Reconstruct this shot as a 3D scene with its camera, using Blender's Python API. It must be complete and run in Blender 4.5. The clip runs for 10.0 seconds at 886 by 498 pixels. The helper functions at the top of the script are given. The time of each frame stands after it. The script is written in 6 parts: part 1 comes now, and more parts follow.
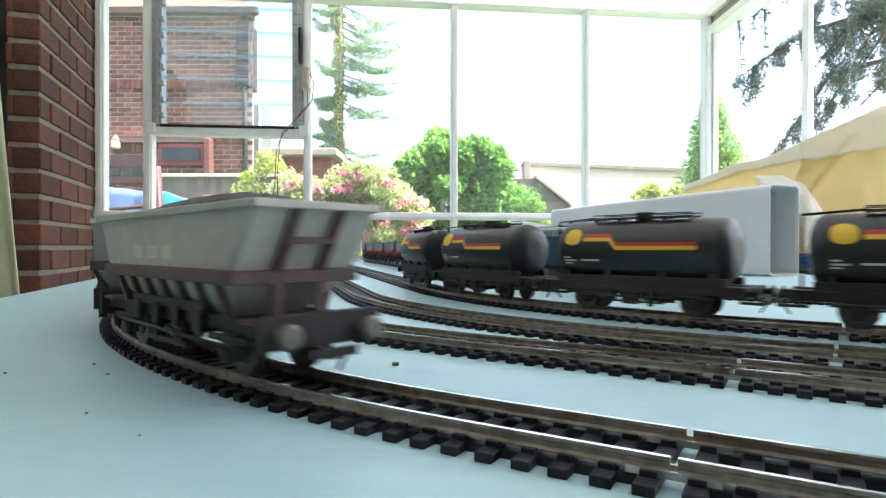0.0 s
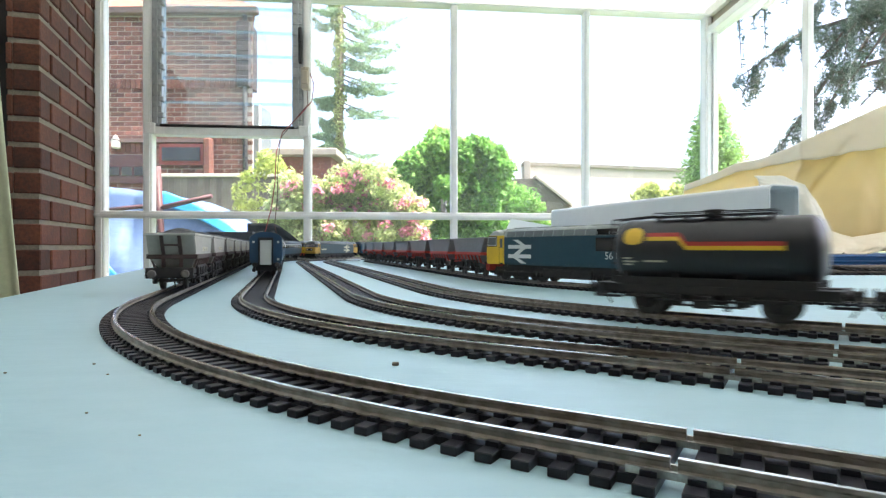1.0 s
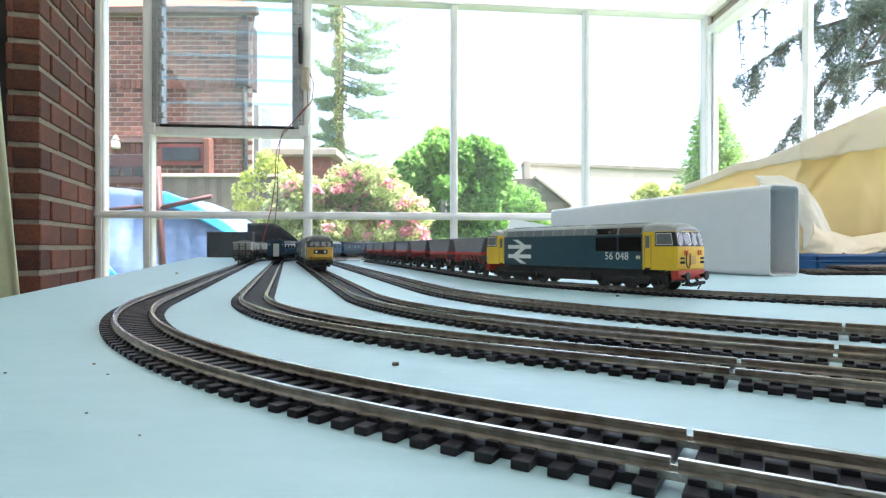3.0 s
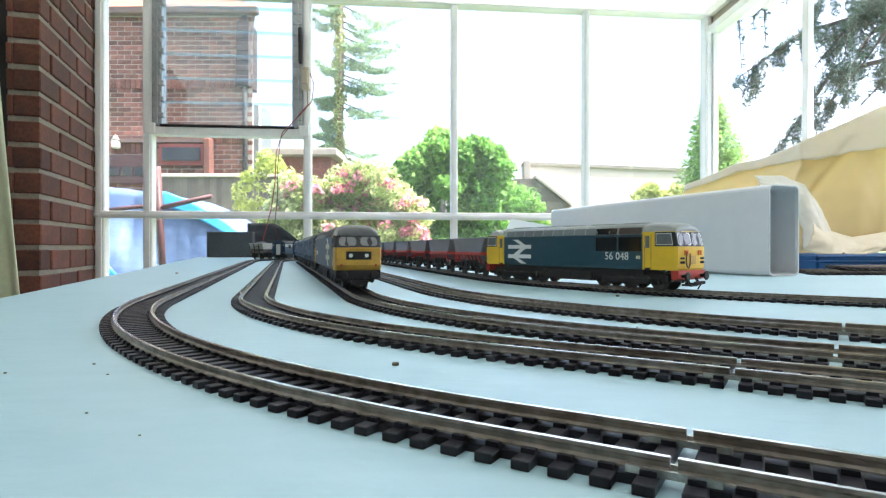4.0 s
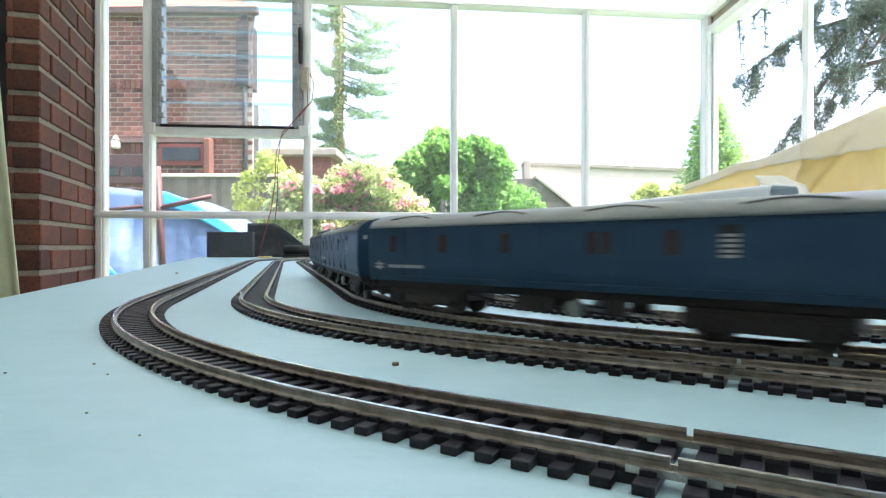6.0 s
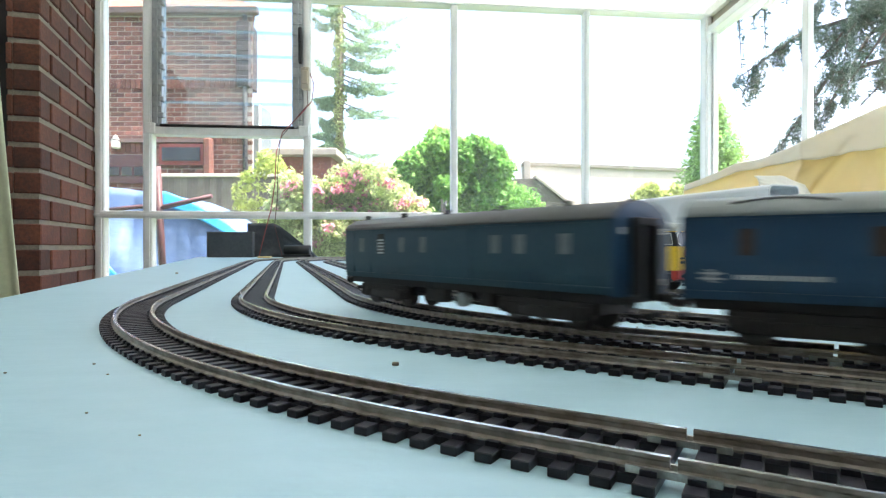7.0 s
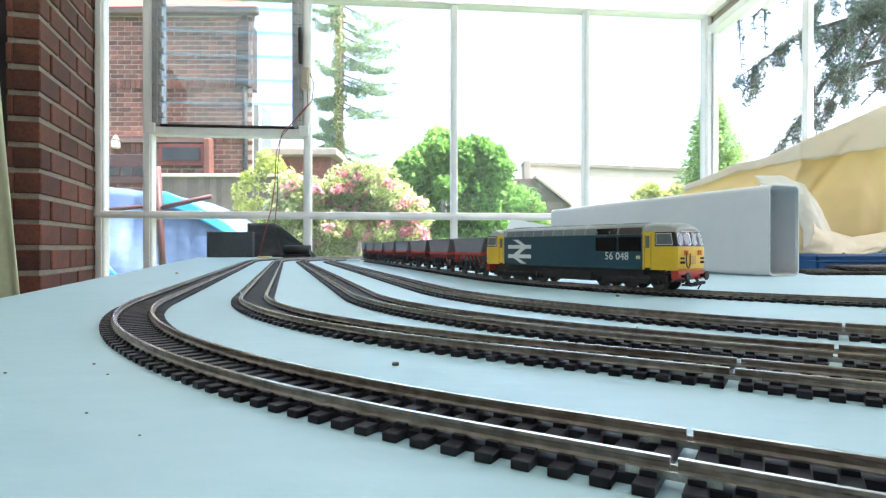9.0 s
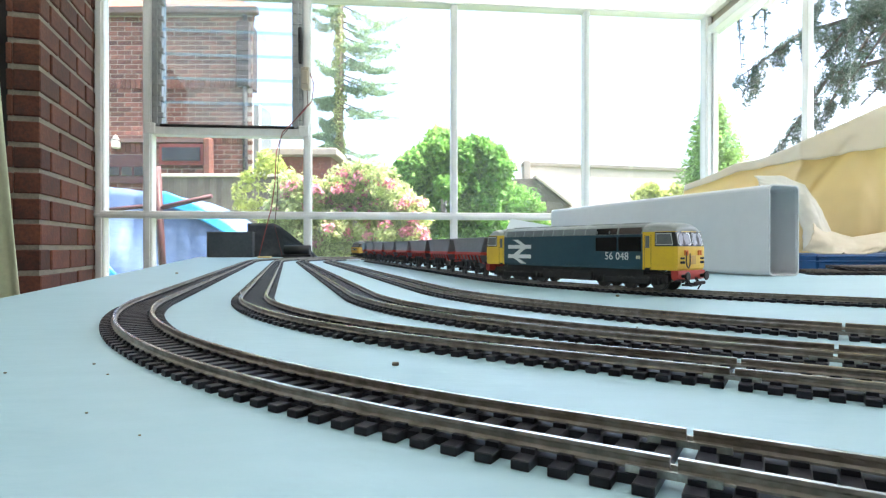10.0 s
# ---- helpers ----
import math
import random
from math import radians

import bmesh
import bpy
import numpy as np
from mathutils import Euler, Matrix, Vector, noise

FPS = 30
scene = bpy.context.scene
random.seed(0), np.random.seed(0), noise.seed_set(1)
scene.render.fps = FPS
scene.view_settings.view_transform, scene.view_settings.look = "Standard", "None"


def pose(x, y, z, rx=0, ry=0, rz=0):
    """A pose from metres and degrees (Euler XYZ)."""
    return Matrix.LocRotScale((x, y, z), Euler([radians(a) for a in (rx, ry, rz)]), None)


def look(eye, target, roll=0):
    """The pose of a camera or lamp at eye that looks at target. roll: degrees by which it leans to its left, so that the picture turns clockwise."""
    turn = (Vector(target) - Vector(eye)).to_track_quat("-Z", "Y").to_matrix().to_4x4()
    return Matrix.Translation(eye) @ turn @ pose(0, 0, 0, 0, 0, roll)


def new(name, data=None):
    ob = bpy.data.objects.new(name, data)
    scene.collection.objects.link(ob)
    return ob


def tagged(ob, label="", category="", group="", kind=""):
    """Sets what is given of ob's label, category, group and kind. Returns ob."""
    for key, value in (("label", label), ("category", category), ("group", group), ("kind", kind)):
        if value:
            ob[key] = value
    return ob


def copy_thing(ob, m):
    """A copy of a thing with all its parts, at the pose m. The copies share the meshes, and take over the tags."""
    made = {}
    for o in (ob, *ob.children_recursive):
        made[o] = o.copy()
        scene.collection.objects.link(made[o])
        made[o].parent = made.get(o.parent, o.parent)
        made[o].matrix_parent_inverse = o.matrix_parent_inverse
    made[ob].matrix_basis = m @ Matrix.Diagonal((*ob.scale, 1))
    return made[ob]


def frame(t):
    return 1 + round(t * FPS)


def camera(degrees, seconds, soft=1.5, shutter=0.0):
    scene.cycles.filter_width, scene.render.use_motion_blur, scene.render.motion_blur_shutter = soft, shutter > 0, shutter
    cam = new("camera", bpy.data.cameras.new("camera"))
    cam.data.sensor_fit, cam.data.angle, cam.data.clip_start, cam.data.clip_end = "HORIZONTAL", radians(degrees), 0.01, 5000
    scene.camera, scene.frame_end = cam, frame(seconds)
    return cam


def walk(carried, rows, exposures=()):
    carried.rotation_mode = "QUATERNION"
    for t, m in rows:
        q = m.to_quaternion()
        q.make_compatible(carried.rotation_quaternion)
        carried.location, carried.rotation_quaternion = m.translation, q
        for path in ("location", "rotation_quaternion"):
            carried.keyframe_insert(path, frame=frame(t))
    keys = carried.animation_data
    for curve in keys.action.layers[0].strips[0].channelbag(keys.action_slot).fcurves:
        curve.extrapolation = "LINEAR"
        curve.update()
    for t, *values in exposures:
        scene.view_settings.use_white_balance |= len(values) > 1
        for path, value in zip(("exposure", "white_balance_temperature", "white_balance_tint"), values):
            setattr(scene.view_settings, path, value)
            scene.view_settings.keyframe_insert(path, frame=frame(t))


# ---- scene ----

from math import sin, cos, pi, hypot, atan2, degrees

# board top, rail top and eye heights
BOARD = 0.800
RAIL = BOARD + 0.0048
EYE = RAIL + 0.0325
cam = camera(74.56, 10.0, soft=1.3, shutter=0.32)
CAM = look((0, 0, EYE), (0, 10, EYE - 0.029))
walk(cam, [(0, CAM), (10, CAM)], exposures=[(0, 2.47, 6480, 15), (0.8, 2.45, 6520, 16), (1.6, 2.45, 6480, 15), (3.0, 2.53, 6380, 15), (10, 2.54, 6380, 15)])

# ---- light ----
SUN_EL, SUN_AZ = 64, 100  # azimuth clockwise from +y
world = bpy.data.worlds.new("world")
scene.world = world
world.use_nodes = True
wn = world.node_tree.nodes
sky = wn.new("ShaderNodeTexSky")
sky.sky_type, sky.sun_disc = "NISHITA", False
sky.sun_elevation, sky.sun_rotation = radians(SUN_EL), radians(SUN_AZ)
sky.air_density, sky.dust_density = 1.0, 5.0
wn["Background"].inputs["Strength"].default_value = 0.15
world.node_tree.links.new(sky.outputs[0], wn["Background"].inputs["Color"])
sun_data = bpy.data.lights.new("sun", "SUN")
sun_data.energy, sun_data.angle, sun_data.color = 3.4, radians(0.5), (1, 0.95, 0.87)
sun = new("sun", sun_data)
d_sun = Vector((sin(radians(SUN_AZ)) * cos(radians(SUN_EL)), cos(radians(SUN_AZ)) * cos(radians(SUN_EL)), sin(radians(SUN_EL))))
sun.matrix_world = look(d_sun * 30, (0, 0, 0))


# ---- materials ----
def mat(name, col, rough=0.6, metal=0.0, col2=None, scale=40.0, mix=0.5, bump=0.0, bscale=None, spec=0.5, alpha=None, trans=0.0, coat=0.0, rand=0.0, island=0.0, stretch=(1, 1, 1), emit=0.0):
    m = bpy.data.materials.new(name)
    m.use_nodes = True
    nt = m.node_tree
    n, l = nt.nodes, nt.links
    b = n["Principled BSDF"]
    b.inputs["Roughness"].default_value = rough
    b.inputs["Metallic"].default_value = metal
    b.inputs["Specular IOR Level"].default_value = spec
    b.inputs["Transmission Weight"].default_value = trans
    b.inputs["Coat Weight"].default_value = coat
    b.inputs["Base Color"].default_value = (*col, 1)
    tc = n.new("ShaderNodeTexCoord")
    mp = n.new("ShaderNodeMapping")
    mp.inputs["Scale"].default_value = stretch
    l.new(tc.outputs["Object"], mp.inputs["Vector"])
    out = None
    if col2 is not None:
        t = n.new("ShaderNodeTexNoise")
        t.inputs["Scale"].default_value, t.inputs["Detail"].default_value = scale, 6
        t2 = n.new("ShaderNodeTexNoise")
        t2.inputs["Scale"].default_value, t2.inputs["Detail"].default_value = scale * 7, 3
        l.new(mp.outputs[0], t.inputs["Vector"])
        l.new(mp.outputs[0], t2.inputs["Vector"])
        av = n.new("ShaderNodeMath")
        av.operation = "ADD"
        l.new(t.outputs[0], av.inputs[0])
        l.new(t2.outputs[0], av.inputs[1])
        rp = n.new("ShaderNodeMapRange")
        rp.inputs["From Min"].default_value, rp.inputs["From Max"].default_value = 1.0 - mix * 0.5, 1.0 + mix * 0.5
        l.new(av.outputs[0], rp.inputs["Value"])
        mx = n.new("ShaderNodeMix")
        mx.data_type = "RGBA"
        mx.inputs[6].default_value, mx.inputs[7].default_value = (*col, 1), (*col2, 1)
        l.new(rp.outputs[0], mx.inputs[0])
        out = mx.outputs[2]
    if rand or island:
        src = n.new("ShaderNodeObjectInfo").outputs["Random"] if rand else n.new("ShaderNodeNewGeometry").outputs["Random Per Island"]
        k = rand or island
        mr = n.new("ShaderNodeMapRange")
        mr.inputs["To Min"].default_value, mr.inputs["To Max"].default_value = 1 - k, 1 + k
        l.new(src, mr.inputs["Value"])
        hs = n.new("ShaderNodeHueSaturation")
        hs.inputs["Color"].default_value = (*col, 1)
        l.new(mr.outputs[0], hs.inputs["Value"])
        if out is not None:
            l.new(out, hs.inputs["Color"])
        out = hs.outputs[0]
    if out is not None:
        l.new(out, b.inputs["Base Color"])
    if bump:
        t = n.new("ShaderNodeTexNoise")
        t.inputs["Scale"].default_value, t.inputs["Detail"].default_value = bscale or scale * 3, 5
        l.new(mp.outputs[0], t.inputs["Vector"])
        bp = n.new("ShaderNodeBump")
        bp.inputs["Strength"].default_value = bump
        bp.inputs["Distance"].default_value = 0.2 / (bscale or scale * 3)
        l.new(t.outputs[0], bp.inputs["Height"])
        l.new(bp.outputs[0], b.inputs["Normal"])
    if emit:
        b.inputs["Emission Color"].default_value = (*col, 1)
        b.inputs["Emission Strength"].default_value = emit
    return m


def leaf_mat(name, col, col2, trans=0.35):
    m = mat(name, col, 0.55, col2=col2, scale=1.2, island=0.45)
    nt = m.node_tree
    b = nt.nodes["Principled BSDF"]
    o = nt.nodes["Material Output"]
    tr = nt.nodes.new("ShaderNodeBsdfTranslucent")
    for k in b.inputs["Base Color"].links:
        nt.links.new(k.from_socket, tr.inputs["Color"])
    ms = nt.nodes.new("ShaderNodeMixShader")
    ms.inputs[0].default_value = trans
    nt.links.new(b.outputs[0], ms.inputs[1])
    nt.links.new(tr.outputs[0], ms.inputs[2])
    nt.links.new(ms.outputs[0], o.inputs["Surface"])
    return m


def glass_mat(name, tint=(1, 1, 1), gloss=0.06, haze=1.0):
    m = bpy.data.materials.new(name)
    m.use_nodes = True
    nt = m.node_tree
    n, l = nt.nodes, nt.links
    n.remove(n["Principled BSDF"])
    t = n.new("ShaderNodeBsdfTransparent")
    t.inputs[0].default_value = (*tint, 1)
    g = n.new("ShaderNodeBsdfGlossy")
    g.inputs["Roughness"].default_value = 0.02
    ms = n.new("ShaderNodeMixShader")
    ms.inputs[0].default_value = gloss
    l.new(t.outputs[0], ms.inputs[1])
    l.new(g.outputs[0], ms.inputs[2])
    # pale film, thicker in patches, standing in for glare haze on the panes
    d = n.new("ShaderNodeBsdfTranslucent")
    d.inputs[0].default_value = (0.85, 0.87, 0.84, 1)
    nz = n.new("ShaderNodeTexNoise")
    nz.inputs["Scale"].default_value = 3.0
    mr = n.new("ShaderNodeMapRange")
    mr.inputs["To Min"].default_value = 0.012 * haze
    mr.inputs["To Max"].default_value = 0.040 * haze
    l.new(nz.outputs["Fac"], mr.inputs["Value"])
    md = n.new("ShaderNodeMixShader")
    l.new(mr.outputs[0], md.inputs[0])
    l.new(ms.outputs[0], md.inputs[1])
    l.new(d.outputs[0], md.inputs[2])
    l.new(md.outputs[0], n["Material Output"].inputs["Surface"])
    return m


def sheet_mat(name, col, col2, trans):
    m = mat(name, col, 0.45, col2=col2, scale=6, mix=1.0, bump=0.08, bscale=22)
    nt = m.node_tree
    b = nt.nodes["Principled BSDF"]
    tr = nt.nodes.new("ShaderNodeBsdfTranslucent")
    tr.inputs[0].default_value = (*col, 1)
    ms = nt.nodes.new("ShaderNodeMixShader")
    ms.inputs[0].default_value = trans
    nt.links.new(b.outputs[0], ms.inputs[1])
    nt.links.new(tr.outputs[0], ms.inputs[2])
    nt.links.new(ms.outputs[0], nt.nodes["Material Output"].inputs["Surface"])
    return m


M_BOARD = mat("board_paint", (0.315, 0.490, 0.550), 0.42, col2=(0.365, 0.545, 0.605), scale=7, mix=0.7, bump=0.14, bscale=110, stretch=(1, 2.2, 1))
M_BOARD_EDGE = mat("board_edge", (0.42, 0.36, 0.26), 0.8, col2=(0.5, 0.45, 0.34), scale=30)
M_SLEEPER = mat("sleeper_plastic", (0.010, 0.011, 0.0165), 0.42, spec=0.25, col2=(0.017, 0.0175, 0.024), scale=300, bump=0.12, bscale=1500, rand=0.35)
M_RAILSIDE = mat("rail_side", (0.15, 0.125, 0.10), 0.45, 0.5, col2=(0.33, 0.305, 0.265), scale=45, bump=0.2, bscale=900)
M_RAILTOP = mat("rail_top", (0.86, 0.84, 0.78), 0.2, 1.0, col2=(0.66, 0.6, 0.5), scale=60)
M_JOINER = mat("joiner_metal", (0.5, 0.48, 0.43), 0.38, 1.0, col2=(0.36, 0.34, 0.3), scale=200)
M_BLACK = mat("underframe_black", (0.015, 0.015, 0.0165), 0.6, spec=0.35, col2=(0.030, 0.026, 0.024), scale=250, bump=0.2, bscale=900)
M_WHEEL = mat("wheel_metal", (0.05, 0.045, 0.042), 0.4, 0.6, col2=(0.1, 0.09, 0.08), scale=300)
M_TYRE = mat("wheel_tyre", (0.4, 0.38, 0.35), 0.35, 1.0)
M_TANK = mat("tank_black", (0.013, 0.014, 0.018), 0.36, col2=(0.018, 0.018, 0.021), scale=60, bump=0.05, bscale=300)
M_YELLOW = mat("yellow_paint", (0.80, 0.52, 0.025), 0.4, col2=(0.73, 0.46, 0.03), scale=120)
M_YELLOWD = mat("yellow_paint_weathered", (0.62, 0.36, 0.05), 0.5, col2=(0.48, 0.28, 0.05), scale=90)
M_RED = mat("red_paint", (0.5, 0.03, 0.02), 0.45, col2=(0.4, 0.03, 0.025), scale=120)
M_ORANGE = mat("orange_paint", (0.75, 0.2, 0.02), 0.45)
M_BLUE = mat("rail_blue", (0.011, 0.046, 0.098), 0.38, col2=(0.016, 0.054, 0.108), scale=60, mix=0.8, bump=0.03, bscale=400)
M_TEAL = mat("rail_blue_teal", (0.016, 0.057, 0.083), 0.34, col2=(0.02, 0.068, 0.094), scale=60)
M_BLUEW = mat("rail_blue_weathered", (0.062, 0.088, 0.090), 0.46, col2=(0.030, 0.070, 0.096), scale=60, mix=0.9)
M_BLUED = mat("rail_blue_dusty", (0.014, 0.051, 0.080), 0.45, col2=(0.020, 0.060, 0.084), scale=60)
M_ROOF = mat("roof_grey", (0.255, 0.29, 0.275), 0.45, col2=(0.21, 0.24, 0.23), scale=70)
M_ROOFD = mat("roof_grey_dirty", (0.10, 0.11, 0.108), 0.5, col2=(0.07, 0.075, 0.073), scale=50, mix=0.9)
M_WHITE = mat("white_marking", (0.75, 0.77, 0.76), 0.5)
M_CREAM = mat("cream_marking", (0.62, 0.58, 0.42), 0.5)
M_GREY = mat("coach_grey", (0.5, 0.52, 0.5), 0.45)
M_HOP = mat("hopper_alloy", (0.48, 0.465, 0.42), 0.55, 0.1, col2=(0.35, 0.33, 0.285), scale=45, mix=0.9)
M_HOPR = mat("hopper_grey", (0.2, 0.205, 0.215), 0.5, 0.1, col2=(0.25, 0.25, 0.26), scale=45)
M_BROWN = mat("hopper_brown", (0.0450, 0.0240, 0.0228), 0.6, col2=(0.11, 0.07, 0.06), scale=70, mix=0.9)
M_HOPRED = mat("hopper_red", (0.5, 0.045, 0.025), 0.5, col2=(0.4, 0.04, 0.03), scale=90)
M_BUFFER = mat("buffer_steel", (0.2, 0.19, 0.17), 0.45, 0.4, col2=(0.12, 0.11, 0.1), scale=200)
M_COAL = mat("coal", (0.010, 0.010, 0.011), 0.6, col2=(0.032, 0.032, 0.034), scale=600, bump=0.8, bscale=900)
M_WINDOW = mat("dark_window", (0.01, 0.011, 0.012), 0.08, spec=0.6)
# greys paint the daylight mirrored in the cab panes
M_CABGLASS = mat("cab_glass", (0.13, 0.14, 0.145), 0.1, spec=0.6, col2=(0.20, 0.21, 0.215), scale=260, mix=0.8)
# pale tone paints daylight in the brake coach windows
M_PALEGLASS = mat("pale_glass", (0.22, 0.25, 0.26), 0.12, col2=(0.15, 0.18, 0.2), scale=200)
M_BROWNGLASS = mat("brown_van_glass", (0.075, 0.06, 0.055), 0.1, col2=(0.05, 0.042, 0.04), scale=200)
M_ROOFW = mat("weathered_roof_grey", (0.165, 0.18, 0.175), 0.42, col2=(0.11, 0.12, 0.118), scale=40, mix=0.8)
M_RUBBER = mat("dark_rubber", (0.012, 0.012, 0.012), 0.6)
M_FRAME = mat("white_window_frame", (0.83, 0.83, 0.81), 0.4, col2=(0.77, 0.77, 0.74), scale=12)
M_ALU = mat("grey_window_metal", (0.42, 0.44, 0.44), 0.4, 0.3, col2=(0.3, 0.32, 0.33), scale=30)
M_GLASS = glass_mat("window_glass", (0.97, 0.985, 0.98), 0.05)
M_GLASS_SIDE = glass_mat("side_window_glass", (0.97, 0.985, 0.98), 0.05, 0.25)
M_LOUVRE = glass_mat("louvre_glass", (0.9, 0.95, 0.96), 0.1, 0.6)
M_BRICK = mat("red_brick", (0.15, 0.046, 0.024), 0.85, col2=(0.07, 0.027, 0.018), scale=16, bump=0.7, bscale=90, rand=0.35)
M_BRICKI = mat("red_brick_joined", (0.235, 0.09, 0.062), 0.9, col2=(0.12, 0.055, 0.045), scale=3, island=0.5)
M_BRICKH = mat("red_brick_house", (0.235, 0.09, 0.062), 0.9, col2=(0.12, 0.055, 0.045), scale=3, rand=0.5)
M_MORTAR = mat("mortar", (0.29, 0.255, 0.20), 0.9, col2=(0.2, 0.175, 0.14), scale=30, bump=0.5, bscale=150)
M_PVC = mat("pale_plastic", (0.68, 0.70, 0.71), 0.35, col2=(0.65, 0.67, 0.68), scale=10, coat=0.15)
# yellower for the sheet's shaded front, paler for its lit parts
M_SHEET = sheet_mat("cream_sheet", (0.84, 0.70, 0.40), (0.86, 0.76, 0.50), 0.6)
M_LITSHEET = sheet_mat("pale_sheet", (0.88, 0.87, 0.81), (0.86, 0.84, 0.76), 0.65)
M_HEM = sheet_mat("hem_sheet", (0.74, 0.68, 0.52), (0.78, 0.74, 0.62), 0.4)
M_RAILDARK = mat("tarnished_rail", (0.10, 0.085, 0.068), 0.5, 0.5, col2=(0.05, 0.043, 0.036), scale=60)
M_CARD = mat("yellow_card", (0.72, 0.52, 0.24), 0.7, col2=(0.66, 0.46, 0.2), scale=8)
M_BLUEBOX = mat("blue_plastic", (0.006, 0.065, 0.19), 0.6, spec=0.25, col2=(0.008, 0.05, 0.15), scale=20)
M_TARP = mat("pale_blue_tarp", (0.125, 0.20, 0.36), 0.5, col2=(0.075, 0.135, 0.28), scale=3, bump=0.3, bscale=10)
M_TARPB = mat("blue_tarp", (0.03, 0.3, 0.68), 0.4, col2=(0.05, 0.4, 0.75), scale=5, bump=0.3, bscale=12)
M_POLE = mat("maroon_pole", (0.065, 0.022, 0.024), 0.6, col2=(0.10, 0.035, 0.035), scale=20)
M_PAPER = mat("white_paper", (0.78, 0.84, 0.86), 0.6)
M_DARKBOX = mat("dark_grey_board", (0.045, 0.055, 0.065), 0.7, col2=(0.07, 0.078, 0.085), scale=15)
M_WIRE = mat("red_wire", (0.24, 0.05, 0.05), 0.5)
M_BEIGE = mat("beige_plastic", (0.5, 0.44, 0.34), 0.5)
M_CURTAIN = mat("pale_green_curtain", (0.6, 0.66, 0.46), 0.8, col2=(0.55, 0.6, 0.42), scale=20)
# near-black that stands in for shade in the recess by the pier
M_DARK = mat("shade_black", (0.02, 0.018, 0.017), 0.9)
M_INWALL = mat("inside_wall", (0.22, 0.21, 0.19), 0.9, col2=(0.18, 0.172, 0.155), scale=5)
M_FLOOR = mat("concrete_floor", (0.2, 0.195, 0.18), 0.85, col2=(0.15, 0.147, 0.135), scale=4)
M_GRASS = mat("lawn", (0.06, 0.1, 0.025), 0.9, col2=(0.1, 0.13, 0.04), scale=1.5, bump=0.5, bscale=40)
M_SLAB = mat("render_wall", (0.62, 0.58, 0.5), 0.9, col2=(0.52, 0.48, 0.42), scale=6, bump=0.3, bscale=60)
M_STONE = mat("coping_stone", (0.4, 0.36, 0.3), 0.9, col2=(0.3, 0.28, 0.24), scale=8)
M_FENCE = mat("weathered_fence", (0.14, 0.12, 0.1), 0.9, col2=(0.2, 0.18, 0.15), scale=10, rand=0.2)
M_TILE = mat("roof_tile", (0.25, 0.105, 0.065), 0.85, col2=(0.19, 0.085, 0.055), scale=4, rand=0.15)
M_PAINTRED = mat("maroon_paint", (0.26, 0.05, 0.04), 0.5)
M_PLASTER = mat("white_plaster", (0.7, 0.66, 0.62), 0.8)
M_BARK = mat("bark", (0.16, 0.13, 0.09), 0.9, col2=(0.28, 0.25, 0.16), scale=12, bump=0.7, bscale=30)
M_LEAF = leaf_mat("shrub_leaf", (0.15, 0.35, 0.08), (0.27, 0.50, 0.12), 0.55)
M_LEAFY = leaf_mat("yellow_green_leaf", (0.36, 0.46, 0.12), (0.55, 0.58, 0.2), 0.5)
M_LEAFL = leaf_mat("light_leaf", (0.38, 0.49, 0.19), (0.60, 0.64, 0.34), 0.54)
M_NEEDLE = leaf_mat("conifer_needle", (0.22, 0.36, 0.22), (0.36, 0.5, 0.3), 0.5)
M_NEEDLED = leaf_mat("dark_cedar_needle", (0.035, 0.085, 0.06), (0.07, 0.135, 0.095), 0.3)
M_CYPRESS = leaf_mat("cypress_green", (0.22, 0.42, 0.11), (0.34, 0.55, 0.16), 0.55)
M_PINK = leaf_mat("pink_blossom", (0.72, 0.22, 0.32), (0.82, 0.45, 0.52), 0.4)
M_FASCIA = mat("brown_fascia", (0.13, 0.085, 0.075), 0.6, col2=(0.18, 0.12, 0.105), scale=5)
M_HOUSEMORTAR = mat("pale_house_mortar", (0.46, 0.42, 0.36), 0.9, col2=(0.36, 0.32, 0.27), scale=8)
M_DARKTILE = mat("dark_hung_tile", (0.035, 0.024, 0.026), 0.8, col2=(0.06, 0.04, 0.04), scale=6, bump=0.6, bscale=25)
# blue tint and heavy film paint the sky light caught by blade edges
M_BLADE_EDGE = glass_mat("lit_glass_edge", (0.80, 0.92, 1.0), 0.06, 4.0)
M_GRILLE = mat("grille_grey", (0.42, 0.45, 0.46), 0.5)
M_GARAGE = mat("dark_garage_paint", (0.075, 0.03, 0.03), 0.5, col2=(0.11, 0.04, 0.04), scale=3)
M_ROOFP = mat("cantrail_panel_grey", (0.16, 0.185, 0.185), 0.4, col2=(0.13, 0.15, 0.15), scale=90)
M_DARKBARK = mat("dark_bark", (0.05, 0.045, 0.038), 0.9, col2=(0.08, 0.07, 0.055), scale=12, bump=0.6, bscale=30)
M_FRAMEG = mat("pale_window_trim", (0.62, 0.64, 0.62), 0.4)
M_ROOFSHEET = sheet_mat("roof_sheet", (0.60, 0.62, 0.60), (0.56, 0.57, 0.54), 0.55)


